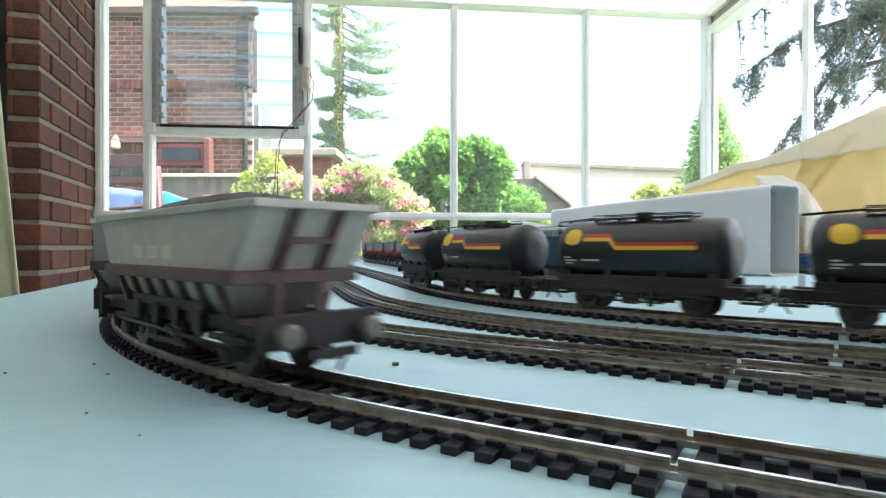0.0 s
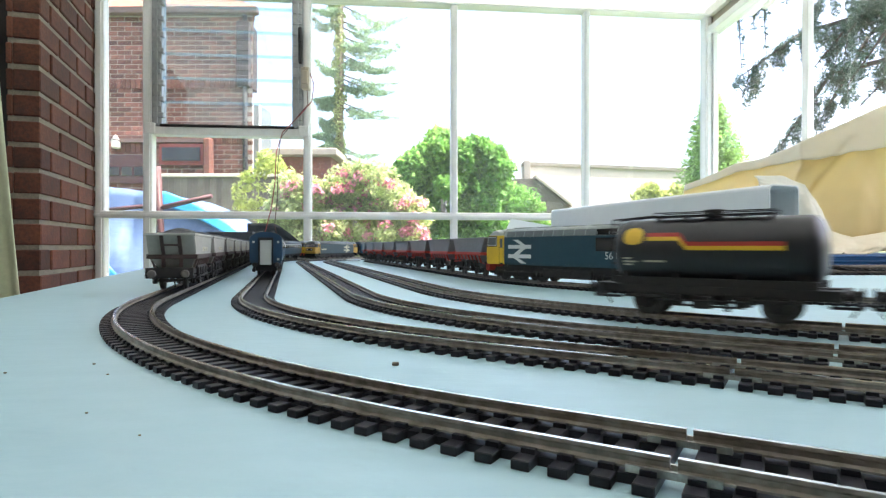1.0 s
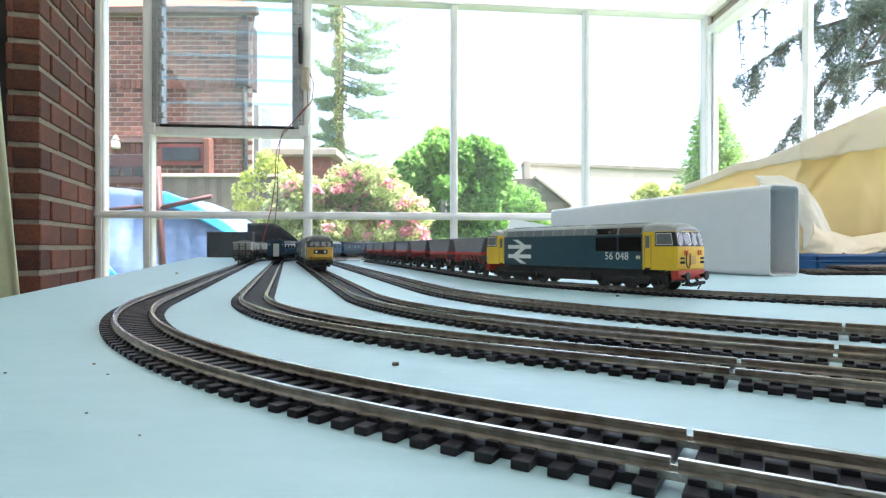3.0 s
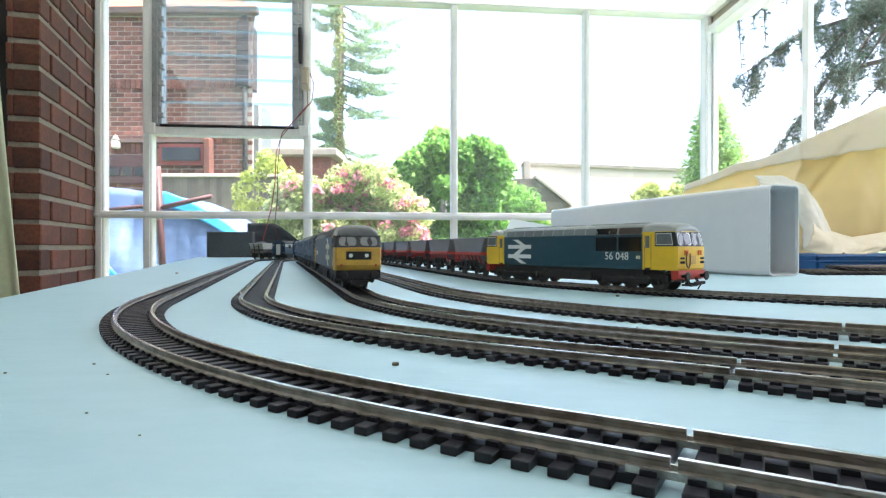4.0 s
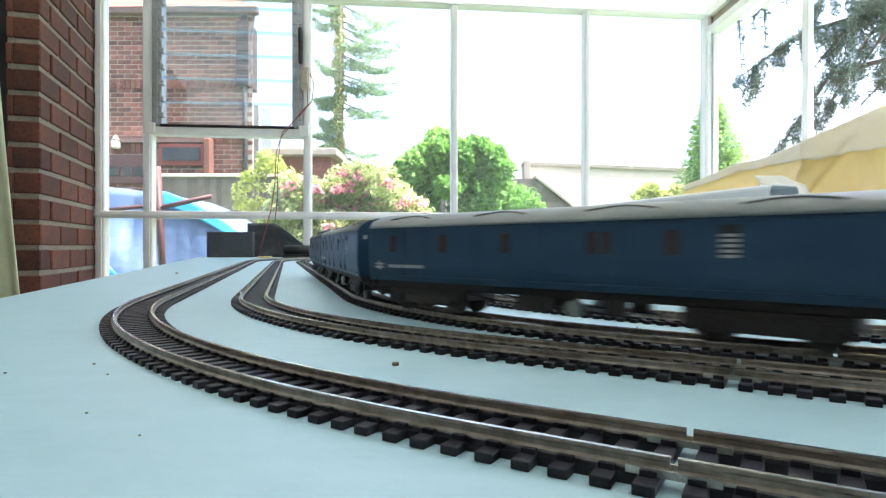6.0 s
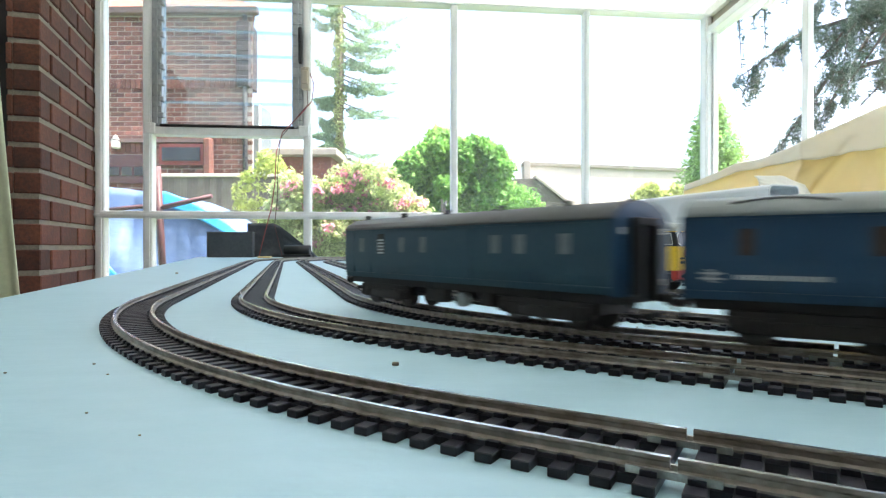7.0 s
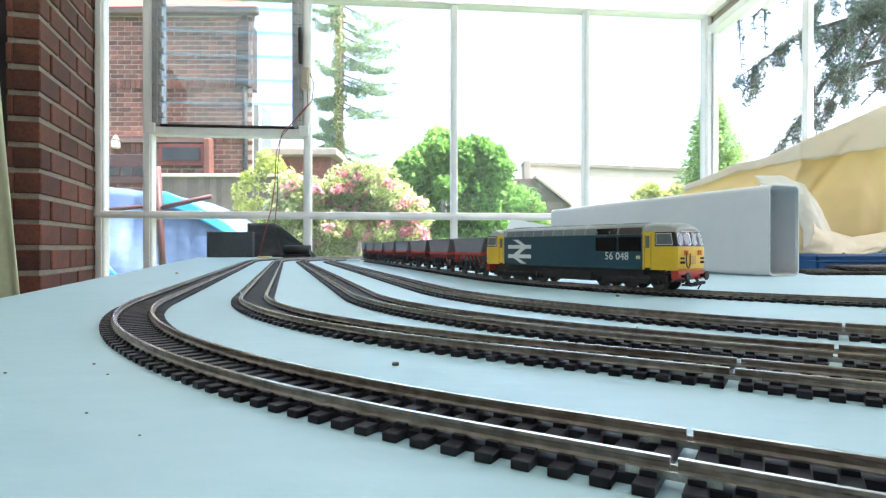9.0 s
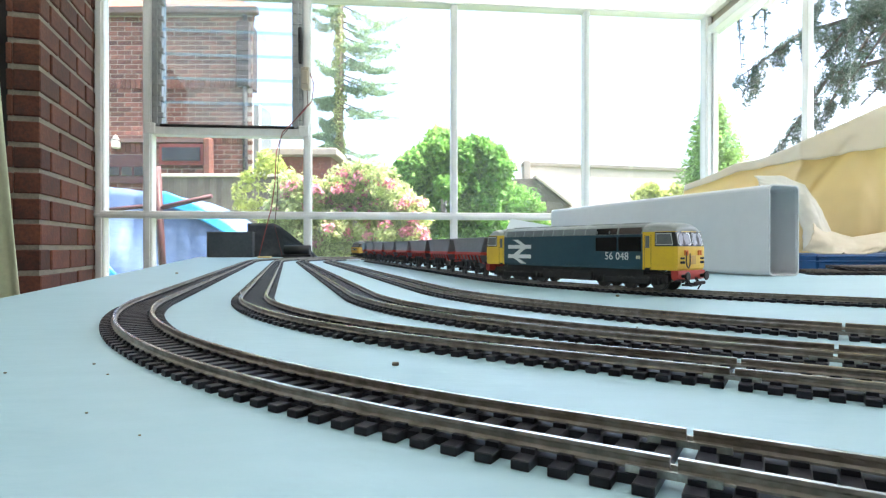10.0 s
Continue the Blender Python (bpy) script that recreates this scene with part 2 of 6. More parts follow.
# ---- mesh helpers ----
def box(bm, x0, x1, y0, y1, z0, z1, bev=0.0, m=None, mi=0):
    r = bmesh.ops.create_cube(bm, size=1)
    vs = r["verts"]
    mm = Matrix.LocRotScale(((x0 + x1) / 2, (y0 + y1) / 2, (z0 + z1) / 2), None, (abs(x1 - x0), abs(y1 - y0), abs(z1 - z0)))
    bmesh.ops.transform(bm, matrix=mm, verts=vs)
    fs = {f for v in vs for f in v.link_faces}
    if bev:
        es = list({e for v in vs for e in v.link_edges})
        g = bmesh.ops.bevel(bm, geom=es, offset=bev, segments=1, affect="EDGES")
        fs = {f for f in g["faces"]} | {f for f in fs if f.is_valid}
        vs = list({v for f in fs for v in f.verts})
    for f in fs:
        f.material_index = mi
    if m is not None:
        bmesh.ops.transform(bm, matrix=m, verts=list({v for f in fs for v in f.verts}))
    return fs


def tube(bm, p0, p1, r0, r1=None, n=10, caps=True, mi=0):
    p0, p1 = Vector(p0), Vector(p1)
    r1 = r0 if r1 is None else r1
    q = (p1 - p0).to_track_quat("Z", "Y").to_matrix()
    rings = []
    for p, r in ((p0, r0), (p1, r1)):
        rings.append([bm.verts.new(p + q @ Vector((r * cos(2 * pi * i / n), r * sin(2 * pi * i / n), 0))) for i in range(n)])
    fs = [bm.faces.new((rings[0][i], rings[0][(i + 1) % n], rings[1][(i + 1) % n], rings[1][i])) for i in range(n)]
    for f in fs:
        f.smooth = True
    if caps:
        fs.append(bm.faces.new(rings[0][::-1]))
        fs.append(bm.faces.new(rings[1]))
    for f in fs:
        f.material_index = mi


def loft(bm, rings, caps=True, closed=True, smooth=False, mi=0):
    """rings: lists of points, all of one length."""
    vv = [[bm.verts.new(p) for p in r] for r in rings]
    n = len(vv[0])
    fs = []
    for a, b in zip(vv, vv[1:]):
        for i in range(n if closed else n - 1):
            f = bm.faces.new((a[i], a[(i + 1) % n], b[(i + 1) % n], b[i]))
            f.smooth, f.material_index = smooth, mi
            fs.append(f)
    if caps and closed:
        for r in (vv[0][::-1], vv[-1]):
            f = bm.faces.new(r)
            f.material_index = mi
            fs.append(f)
    return fs


def cord(bm, pts, r, n=6):
    """One bent round cord through the points."""
    rings = []
    for i, p in enumerate(pts):
        d = (pts[min(i + 1, len(pts) - 1)] - pts[max(i - 1, 0)]).normalized()
        a = d.orthogonal().normalized() if not rings else (side - d * side.dot(d)).normalized()
        side = a
        b = d.cross(a)
        rings.append([p + (a * cos(2 * pi * k / n) + b * sin(2 * pi * k / n)) * r for k in range(n)])
    loft(bm, rings, smooth=True)


def part(name, bm, material, parent=None, label="", place=None):
    me = bpy.data.meshes.new(name)
    bmesh.ops.recalc_face_normals(bm, faces=bm.faces[:])
    bm.to_mesh(me)
    bm.free()
    for mt in (material if isinstance(material, (list, tuple)) else (material,)):
        me.materials.append(mt)
    ob = new(name, me)
    if parent is not None:
        ob.parent = parent
    if place is not None:
        ob.matrix_basis = place
    if label:
        ob["label"] = label
    return ob


# ---- tracks: a far right-hand bend, a straight towards the camera, a left-hand bend, a straight to the right ----
class Line:
    """Travelled from the right-hand back part of the board, round the far bend, along the straight and out at the front right."""

    def __init__(self, x0, head, zs, r, sweep, far_y, far_r, base, back_x):
        th = radians(head)
        d = Vector((-cos(th), -sin(th)))
        left = Vector((-d.y, d.x))
        p = Vector((x0, 0.8))
        a0 = p + d * ((far_y - 0.8) / d.y)
        a1 = p + d * ((zs - 0.8) / d.y)
        # far bend, from a run parallel to the window wall
        c = a0 + far_r * left
        turn = radians(head - 6)
        bend = [c + far_r * (-left * cos(turn * i / 48) - d * sin(turn * i / 48)) for i in range(48, 0, -1)]
        q = bend[0]
        w = Vector((cos(radians(6)), sin(radians(6))))
        down = Vector((w.y, -w.x))
        r2 = 0.34
        corner = q + w * ((back_x - r2 - q.x) / w.x)
        c2 = corner + down * r2
        pts = [c2 + w * r2 + down * (0.03 * i) for i in range(58, 0, -1)]
        pts += [c2 - down * (r2 * sin(pi / 2 * i / 24)) + w * (r2 * cos(pi / 2 * i / 24)) for i in range(25)]
        n = max(2, int((corner - q).length / 0.03))
        pts += [corner.lerp(q, i / n) for i in range(1, n)]
        pts += bend
        start = len(pts)
        k = max(2, int((a1 - a0).length / 0.02))
        pts += [a0 + (a1 - a0) * (i / k) for i in range(k)]
        c = a1 + r * left
        sw = radians(sweep)
        pts += [c + r * (-left * cos(sw * i / 40) + d * sin(sw * i / 40)) for i in range(41)]
        e = d * cos(sw) + left * sin(sw)
        last = pts[-1]
        i = 1
        while (last + e * 0.03 * i).x < 1.28:
            pts.append(last + e * 0.03 * i)
            i += 1
        self.pts, self.start = pts, start
        run = [0.0]
        for a, b in zip(pts, pts[1:]):
            run.append(run[-1] + (b - a).length)
        self.s = [v - run[start] + base for v in run]

    def at(self, s):
        s = min(max(s, self.s[0]), self.s[-1] - 1e-6)
        i = int(np.searchsorted(self.s, s, side="right")) - 1
        i = min(i, len(self.pts) - 2)
        u = (s - self.s[i]) / (self.s[i + 1] - self.s[i])
        return self.pts[i].lerp(self.pts[i + 1], u)

    def dir_at(self, s):
        return (self.at(s + 0.012) - self.at(s - 0.012)).normalized()

    def find(self, y):
        """Distance along the line where its straight crosses depth y."""
        for i in range(self.start, len(self.pts) - 1):
            if self.pts[i].y >= y > self.pts[i + 1].y:
                return self.s[i] + (self.pts[i].y - y) / (self.pts[i].y - self.pts[i + 1].y) * (self.s[i + 1] - self.s[i])
        return 0.0


LINE_A = Line(-0.304, 105.2, 0.3815, 0.450, 43.9, 1.45, 0.63, 1.8143, 1.22)
LINE_B = Line(-0.238, 104.95, 0.4225, 0.380, 42.55, 1.45, 0.565, 1.627, 1.155)
LINE_C = Line(-0.1668, 106.0, 0.422, 0.383, 39.0, 1.42, 0.50, 1.44, 1.09)
LINE_D = Line(-0.0991, 106.0, 0.490, 0.451, 40.0, 1.42, 0.435, 1.2527, 1.025)
LINE_E = Line(0.0116, 105.9, 0.683, 0.56, 38.8, 1.50, 0.30, 1.0684, 0.96)


def seat(line, s, half):
    """Pose on a line: the thing's middle at s, its pivots half apart on both sides, facing along the line."""
    a, b = line.at(s - half), line.at(s + half)
    m = (a + b) / 2
    d = b - a
    return pose(m.x, m.y, RAIL, 0, 0, degrees(atan2(d.y, d.x)))


SLEEPER_PITCH = 0.0067


def sleeper_mesh():
    bm = bmesh.new()
    box(bm, -0.0017, 0.0017, -0.0142, 0.0142, 0.0, 0.0018, 0.00018)
    for y in (-0.00825, 0.00825):
        box(bm, -0.0013, 0.0013, y - 0.0024, y + 0.0024, 0.0017, 0.0027)
    me = bpy.data.meshes.new("sleeper")
    bm.to_mesh(me)
    bm.free()
    me.materials.append(M_SLEEPER)
    return me


ME_SLEEPER = None


def make_track(line, label, joints=()):
    """One length of model track; joints: distances at which the rails meet with a gap."""
    t = tagged(new("track"), label, "model track", "tracks on the baseboard")
    cuts = [line.s[0] + 0.002] + [j for j in joints] + [line.s[-1] - 0.01]
    prof = [(-0.0013, 0.0), (0.0013, 0.0), (0.0013, 0.0004), (0.0004, 0.0008), (0.0004, 0.0016), (0.00062, 0.0019), (0.00052, 0.00254), (-0.00052, 0.00254), (-0.00062, 0.0019), (-0.0004, 0.0016), (-0.0004, 0.0008), (-0.0013, 0.0004)]
    for side in (-1, 1):
        for s0, s1 in zip(cuts, cuts[1:]):
            bm = bmesh.new()
            rings = []
            k = max(2, int((s1 - s0) / 0.012))
            for i in range(k + 1):
                s = s0 + 0.0006 + (s1 - s0 - 0.0012) * i / k
                p, d = line.at(s), line.dir_at(s)
                nl = Vector((-d.y, d.x))
                rings.append([Vector((*(p + nl * (side * 0.00825 + u)), BOARD + 0.00226 + w)) for u, w in prof])
            vv = [[bm.verts.new(q) for q in r] for r in rings]
            n = len(prof)
            for a, b in zip(vv, vv[1:]):
                for i in range(n):
                    f = bm.faces.new((a[i], a[(i + 1) % n], b[(i + 1) % n], b[i]))
                    f.material_index = 1 if i == 6 else 0
            bm.faces.new(vv[0][::-1])
            bm.faces.new(vv[-1])
            part("rail", bm, (M_RAILSIDE, M_RAILTOP), t, "dull nickel-silver rail")
        for j in joints:
            bm = bmesh.new()
            for u0, u1, w0, w1 in ((-0.0020, -0.0014, -0.0003, 0.0008), (0.0014, 0.0020, -0.0003, 0.0008), (-0.0020, 0.0020, -0.0004, -0.0002)):
                box(bm, -0.0070, 0.0070, u0, u1, w0, w1)
            p, d = line.at(j), line.dir_at(j)
            q = p + Vector((-d.y, d.x)) * (side * 0.00825)
            part("rail_joiner", bm, M_JOINER, t, "bright metal rail joiner", pose(q.x, q.y, BOARD + 0.00226, 0, 0, degrees(atan2(d.y, d.x))))
    global ME_SLEEPER
    if ME_SLEEPER is None:
        ME_SLEEPER = sleeper_mesh()
    near, far = [], []
    s = line.s[0] + 0.02
    if joints:
        s += (joints[0] - s) % SLEEPER_PITCH - 0.5 * SLEEPER_PITCH
    while s < line.s[-1] - 0.02:
        gap = any(abs(s - j) < 0.001 for j in joints)
        p = line.at(s)
        if not gap:
            (near if 0.03 < p.y < 0.75 and p.x < 0.5 else far).append(s)
        s += SLEEPER_PITCH
    rnd = random.Random(3)

    def spot(s):
        p, d = line.at(s), line.dir_at(s)
        return pose(p.x, p.y, BOARD, 0, 0, degrees(atan2(d.y, d.x)) + rnd.uniform(-1.2, 1.2))

    bm = bmesh.new()
    src = bmesh.new()
    src.from_mesh(ME_SLEEPER)
    verts, faces = [], []
    for s in far + near[300:]:
        m = spot(s)
        o = len(verts)
        verts += [m @ v.co for v in src.verts]
        faces += [[o + v.index for v in f.verts] for f in src.faces]
    src.free()
    bm.free()
    if verts:
        me = bpy.data.meshes.new("sleeper_run")
        me.from_pydata(verts, [], faces)
        me.materials.append(M_SLEEPER)
        o = new("sleeper_run", me)
        o.parent = t
        o["kind"] = "stuff"
    # webs between sleepers under both rails
    bm = bmesh.new()
    for side in (-1, 1):
        for s0, s1 in zip(cuts, cuts[1:]):
            rings = []
            k = max(2, int((s1 - s0) / 0.015))
            for i in range(k + 1):
                s = s0 + 0.0035 + (s1 - s0 - 0.007) * i / k
                p, d = line.at(s), line.dir_at(s)
                nl = Vector((-d.y, d.x))
                rings.append([Vector((*(p + nl * (side * 0.00825 + u)), BOARD + w)) for u, w in ((-0.0021, 0.0), (0.0021, 0.0), (0.0021, 0.0016), (-0.0021, 0.0016))])
            loft(bm, rings)
    part("sleeper_web", bm, M_SLEEPER, t)
    return t, [spot(s) for s in near[:300]]


# ---- rolling stock: built in millimetres over the rail top, x forward ----
def mm(v):
    return v * 0.001


def mbox(bm, x0, x1, y0, y1, z0, z1, bev=0.0, m=None, mi=0):
    return box(bm, mm(x0), mm(x1), mm(y0), mm(y1), mm(z0), mm(z1), mm(bev), m, mi)


def mtube(bm, p0, p1, r0, r1=None, n=12, caps=True, mi=0):
    tube(bm, [mm(c) for c in p0], [mm(c) for c in p1], mm(r0), None if r1 is None else mm(r1), n, caps, mi)


def mloft(bm, rings, **k):
    return loft(bm, [[Vector((mm(a), mm(b), mm(c))) for a, b, c in r] for r in rings], **k)


def mirror_y(pts):
    return [(y, z) for y, z in pts] + [(-y, z) for y, z in reversed(pts) if abs(y) > 1e-6]


def wheelset(parent, x, r, spokes=False):
    bm = bmesh.new()
    for s in (-1, 1):
        mtube(bm, (x, s * 7.4, r), (x, s * 9.8, r), r, n=20)
        mtube(bm, (x, s * 6.8, r), (x, s * 7.5, r), r + 0.7, n=20)
        mtube(bm, (x, s * 9.8, r), (x, s * 10.1, r), r * 0.55, r * 0.4, n=12)
    mtube(bm, (x, -12, r), (x, 12, r), 1.0, n=8)
    part("wheelset", bm, M_WHEEL, parent)


def buffers(parent, x, z, y=11.5, r=3.0, material=None):
    for e in (-1, 1):
        for s in (-1, 1):
            bm = bmesh.new()
            mtube(bm, (e * (x - 0.5), s * y, z), (e * (x + 3.2), s * y, z), 1.5, 1.3, n=10)
            mtube(bm, (e * (x + 3.2), s * y, z), (e * (x + 4.0), s * y, z), r * 0.9, r, n=14)
            mtube(bm, (e * (x + 4.0), s * y, z), (e * (x + 4.4), s * y, z), r, r * 0.7, n=14)
            part("buffer", bm, material or M_BLACK, parent)


def couplings(parent, x, z=8.0):
    for e in (-1, 1):
        bm = bmesh.new()
        mbox(bm, e * (x - 8), e * (x + 3), -1.5, 1.5, z - 1, z + 0.2)
        mbox(bm, e * (x + 2.2), e * (x + 3.6), -6.5, 6.5, z - 0.6, z + 1.6, 0.2)
        mtube(bm, (e * (x + 2), 4, z), (e * (x - 1), 4, z - 4.5), 0.5, n=6)
        part("coupling", bm, M_BLACK, parent)


def double_arrow(parent, x, z, w, h, side, y, material, name="arrow_marking"):
    """Two bars with two slanting strokes, flush on a side."""
    bm = bmesh.new()
    t = h * 0.16
    y0, y1 = (y - 0.1, y + 0.15) if side > 0 else (y - 0.15, y + 0.1)
    f = 1 if side > 0 else -1

    def poly(pts):
        mloft(bm, [[(x + f * a, y0, z + b) for a, b in pts], [(x + f * a, y1, z + b) for a, b in pts]])

    g = h * 0.12
    poly([(-w / 2, g), (w / 2, g), (w / 2, g + t), (-w / 2, g + t)])
    poly([(-w / 2, -g - t), (w / 2, -g - t), (w / 2, -g), (-w / 2, -g)])
    k = w * 0.2
    # upper stroke falls onto the upper bar, the middle one joins the bars, the lower one leaves the lower bar
    poly([(k * 1.25, g + t), (k * 0.25, g + t), (-k * 1.45, h / 2), (-k * 0.3, h / 2)] if f > 0 else [(-k * 1.25, g + t), (-k * 0.25, g + t), (k * 1.45, h / 2), (k * 0.3, h / 2)])
    poly([(k * 1.3, g), (k * 0.1, g), (-k * 1.3, -g), (-k * 0.1, -g)] if f > 0 else [(-k * 1.3, g), (-k * 0.1, g), (k * 1.3, -g), (k * 0.1, -g)])
    poly([(-k * 1.25, -g - t), (-k * 0.25, -g - t), (k * 1.45, -h / 2), (k * 0.3, -h / 2)] if f > 0 else [(k * 1.25, -g - t), (k * 0.25, -g - t), (-k * 1.45, -h / 2), (-k * 0.3, -h / 2)])
    return part(name, bm, material, parent, "pale arrow-like marking")


def bars(parent, x0, x1, z0, z1, side, y, material, n=5, name="lettering_strip"):
    bm = bmesh.new()
    y0, y1 = (y - 0.1, y + 0.12) if side > 0 else (y - 0.12, y + 0.1)
    w = (x1 - x0) / n
    for i in range(n):
        mbox(bm, x0 + i * w, x0 + (i + 0.78) * w, y0, y1, z0, z1)
    return part(name, bm, material, parent)


def lettering(parent, body, size, m, material, name="number"):
    cu = bpy.data.curves.new(name, "FONT")
    cu.body, cu.size, cu.extrude = body, mm(size), 0.00008
    cu.align_x, cu.align_y = "CENTER", "CENTER"
    cu.materials.append(material)
    tmp = bpy.data.objects.new(name, cu)
    me = bpy.data.meshes.new_from_object(tmp)
    ob = new(name, me)
    if not me.materials:
        me.materials.append(material)
    bpy.data.objects.remove(tmp)
    ob.parent, ob.matrix_basis = parent, m
    return ob


def hopper(body_m, frame_m, label, loaded):
    v = tagged(new("hopper_wagon"), label, "hopper wagon", "")
    bm = bmesh.new()
    secs = [(42.6, 55.5, 17.2), (41.4, 54.6, 17.0), (26.2, 44.5, 17.0), (19, 37, 13.6), (11.5, 26, 9)]
    mloft(bm, [[(-a, -b, z), (a, -b, z), (a, b, z), (-a, b, z)] for z, a, b in secs])
    bmesh.ops.bevel(bm, geom=[e for e in bm.edges if abs(e.verts[0].co.z - e.verts[1].co.z) > 0.001], offset=0.0006, segments=2, affect="EDGES")
    part("hopper_body", bm, body_m, v)
    bm = bmesh.new()
    for s in (-1, 1):
        mbox(bm, -56.5, 56.5, s * 16.6, s * 18.0, 41.4, 43.4, 0.3)
        mbox(bm, s * 55.0, s * 56.8, -18.0, 18.0, 41.4, 43.4, 0.3)
    part("rim", bm, body_m, v)
    if loaded:
        bm = bmesh.new()
        n, k = 40, 14
        grid = []
        for i in range(n + 1):
            row = []
            for j in range(k + 1):
                u, w = i / n * 2 - 1, j / k * 2 - 1
                h = 41.8 + 6.6 * (1 - abs(w) ** 1.5) * (1 - abs(u) ** 2.4) + 1.1 * noise.noise((u * 16, w * 6, 2)) + 0.7 * noise.noise((u * 40, w * 16, 4))
                row.append(bm.verts.new((mm(u * 54), mm(w * 16), mm(h))))
            grid.append(row)
        for i in range(n):
            for j in range(k):
                bm.faces.new((grid[i][j], grid[i + 1][j], grid[i + 1][j + 1], grid[i][j + 1]))
        part("coal_load", bm, M_COAL, v, "heaped black coal load")
    # side band and struts below it
    for s in (-1, 1):
        bm = bmesh.new()
        mbox(bm, -46, 46, s * 16.8, s * 18.2, 23.6, 27.2, 0.3)
        for i in range(7):
            x = -36 + i * 12
            mloft(bm, [[(x - 1.1, s * 17.6, 24.6), (x + 1.1, s * 17.6, 24.6), (x + 1.1, s * 16.2, 24.6), (x - 1.1, s * 16.2, 24.6)],
                       [(x - 1.1, s * 14.4, 15), (x + 1.1, s * 14.4, 15), (x + 1.1, s * 12.5, 15), (x - 1.1, s * 12.5, 15)]])
        part("side_band", bm, frame_m, v)
    for e in (-1, 1):
        for s in (-1, 1):
            bm = bmesh.new()
            mloft(bm, [[(e * x, s * 6.2 - 1.3, z), (e * (x + 1.8), s * 6.2 - 1.3, z), (e * (x + 1.8), s * 6.2 + 1.3, z), (e * x, s * 6.2 + 1.3, z)] for x, z in ((54.6, 42.2), (44.5, 26.4), (44.0, 15.5))])
            part("end_stanchion", bm, frame_m, v)
        bm = bmesh.new()
        mbox(bm, e * 48.4, e * 51.2, -7, 7, 33.4, 35.0)
        mbox(bm, e * 43.0, e * 46.2, -17, 17, 23.6, 27.0, 0.2)
        mbox(bm, e * 46, e * 56, -16, 16, 14.6, 15.8, 0.2)
        part("end_bar", bm, frame_m, v)
    bm = bmesh.new()
    for s in (-1, 1):
        mbox(bm, -56, 56, s * 12.6, s * 14.2, 11.8, 15.4, 0.2)
        mbox(bm, s * 54.4, s * 57, -16.8, 16.8, 9.2, 17.2, 0.3)
        mbox(bm, s * 20, s * 22, -13, 13, 10, 15)
        # brake gear and handles
        mbox(bm, -26, 26, s * 14.0, s * 15.6, 15.4, 18.2, 0.3)
        for x in (-24, -9, 6, 20):
            mbox(bm, x, x + 5, s * 14.4, s * 16.4, 10.4, 16.6, 0.4)
        mtube(bm, (-40, s * 15.2, 9.2), (40, s * 15.2, 8.2), 0.6, n=6)
        mbox(bm, -14, 14, s * 13.5, s * 15.2, 5.2, 6.6)
        mbox(bm, -10, -7, s * 13.0, s * 15.4, 4.6, 12.6)
        mbox(bm, 6, 12, s * 12.0, s * 15.4, 5.6, 12.6, 0.4)
    mbox(bm, -56, 56, -13.4, 13.4, 12.2, 14.6)
    part("underframe", bm, M_BLACK, v)
    for x in (-36, 36):
        wheelset(v, x, 6.6)
        for s in (-1, 1):
            bm = bmesh.new()
            mbox(bm, x - 5, x + 5, s * 12.3, s * 13.4, 5.0, 12.4)
            mbox(bm, x - 11, x + 11, s * 12.6, s * 14.6, 9.2, 10.6, 0.3)
            mtube(bm, (x, s * 12.4, 6.4), (x, s * 15.4, 6.4), 2.4, n=12)
            part("axle_guard", bm, M_BLACK, v)
    buffers(v, 57, 12.6, 11.5, 3.2, M_BUFFER)
    for s in (-1, 1) if loaded else ():
        for x in (-20, -8, 2):
            bars(v, x, x + 6.5, 29.4, 33.0, s, s * 17.0, M_CREAM, 2, "data_panel")
    couplings(v, 58, 7.5)
    return v


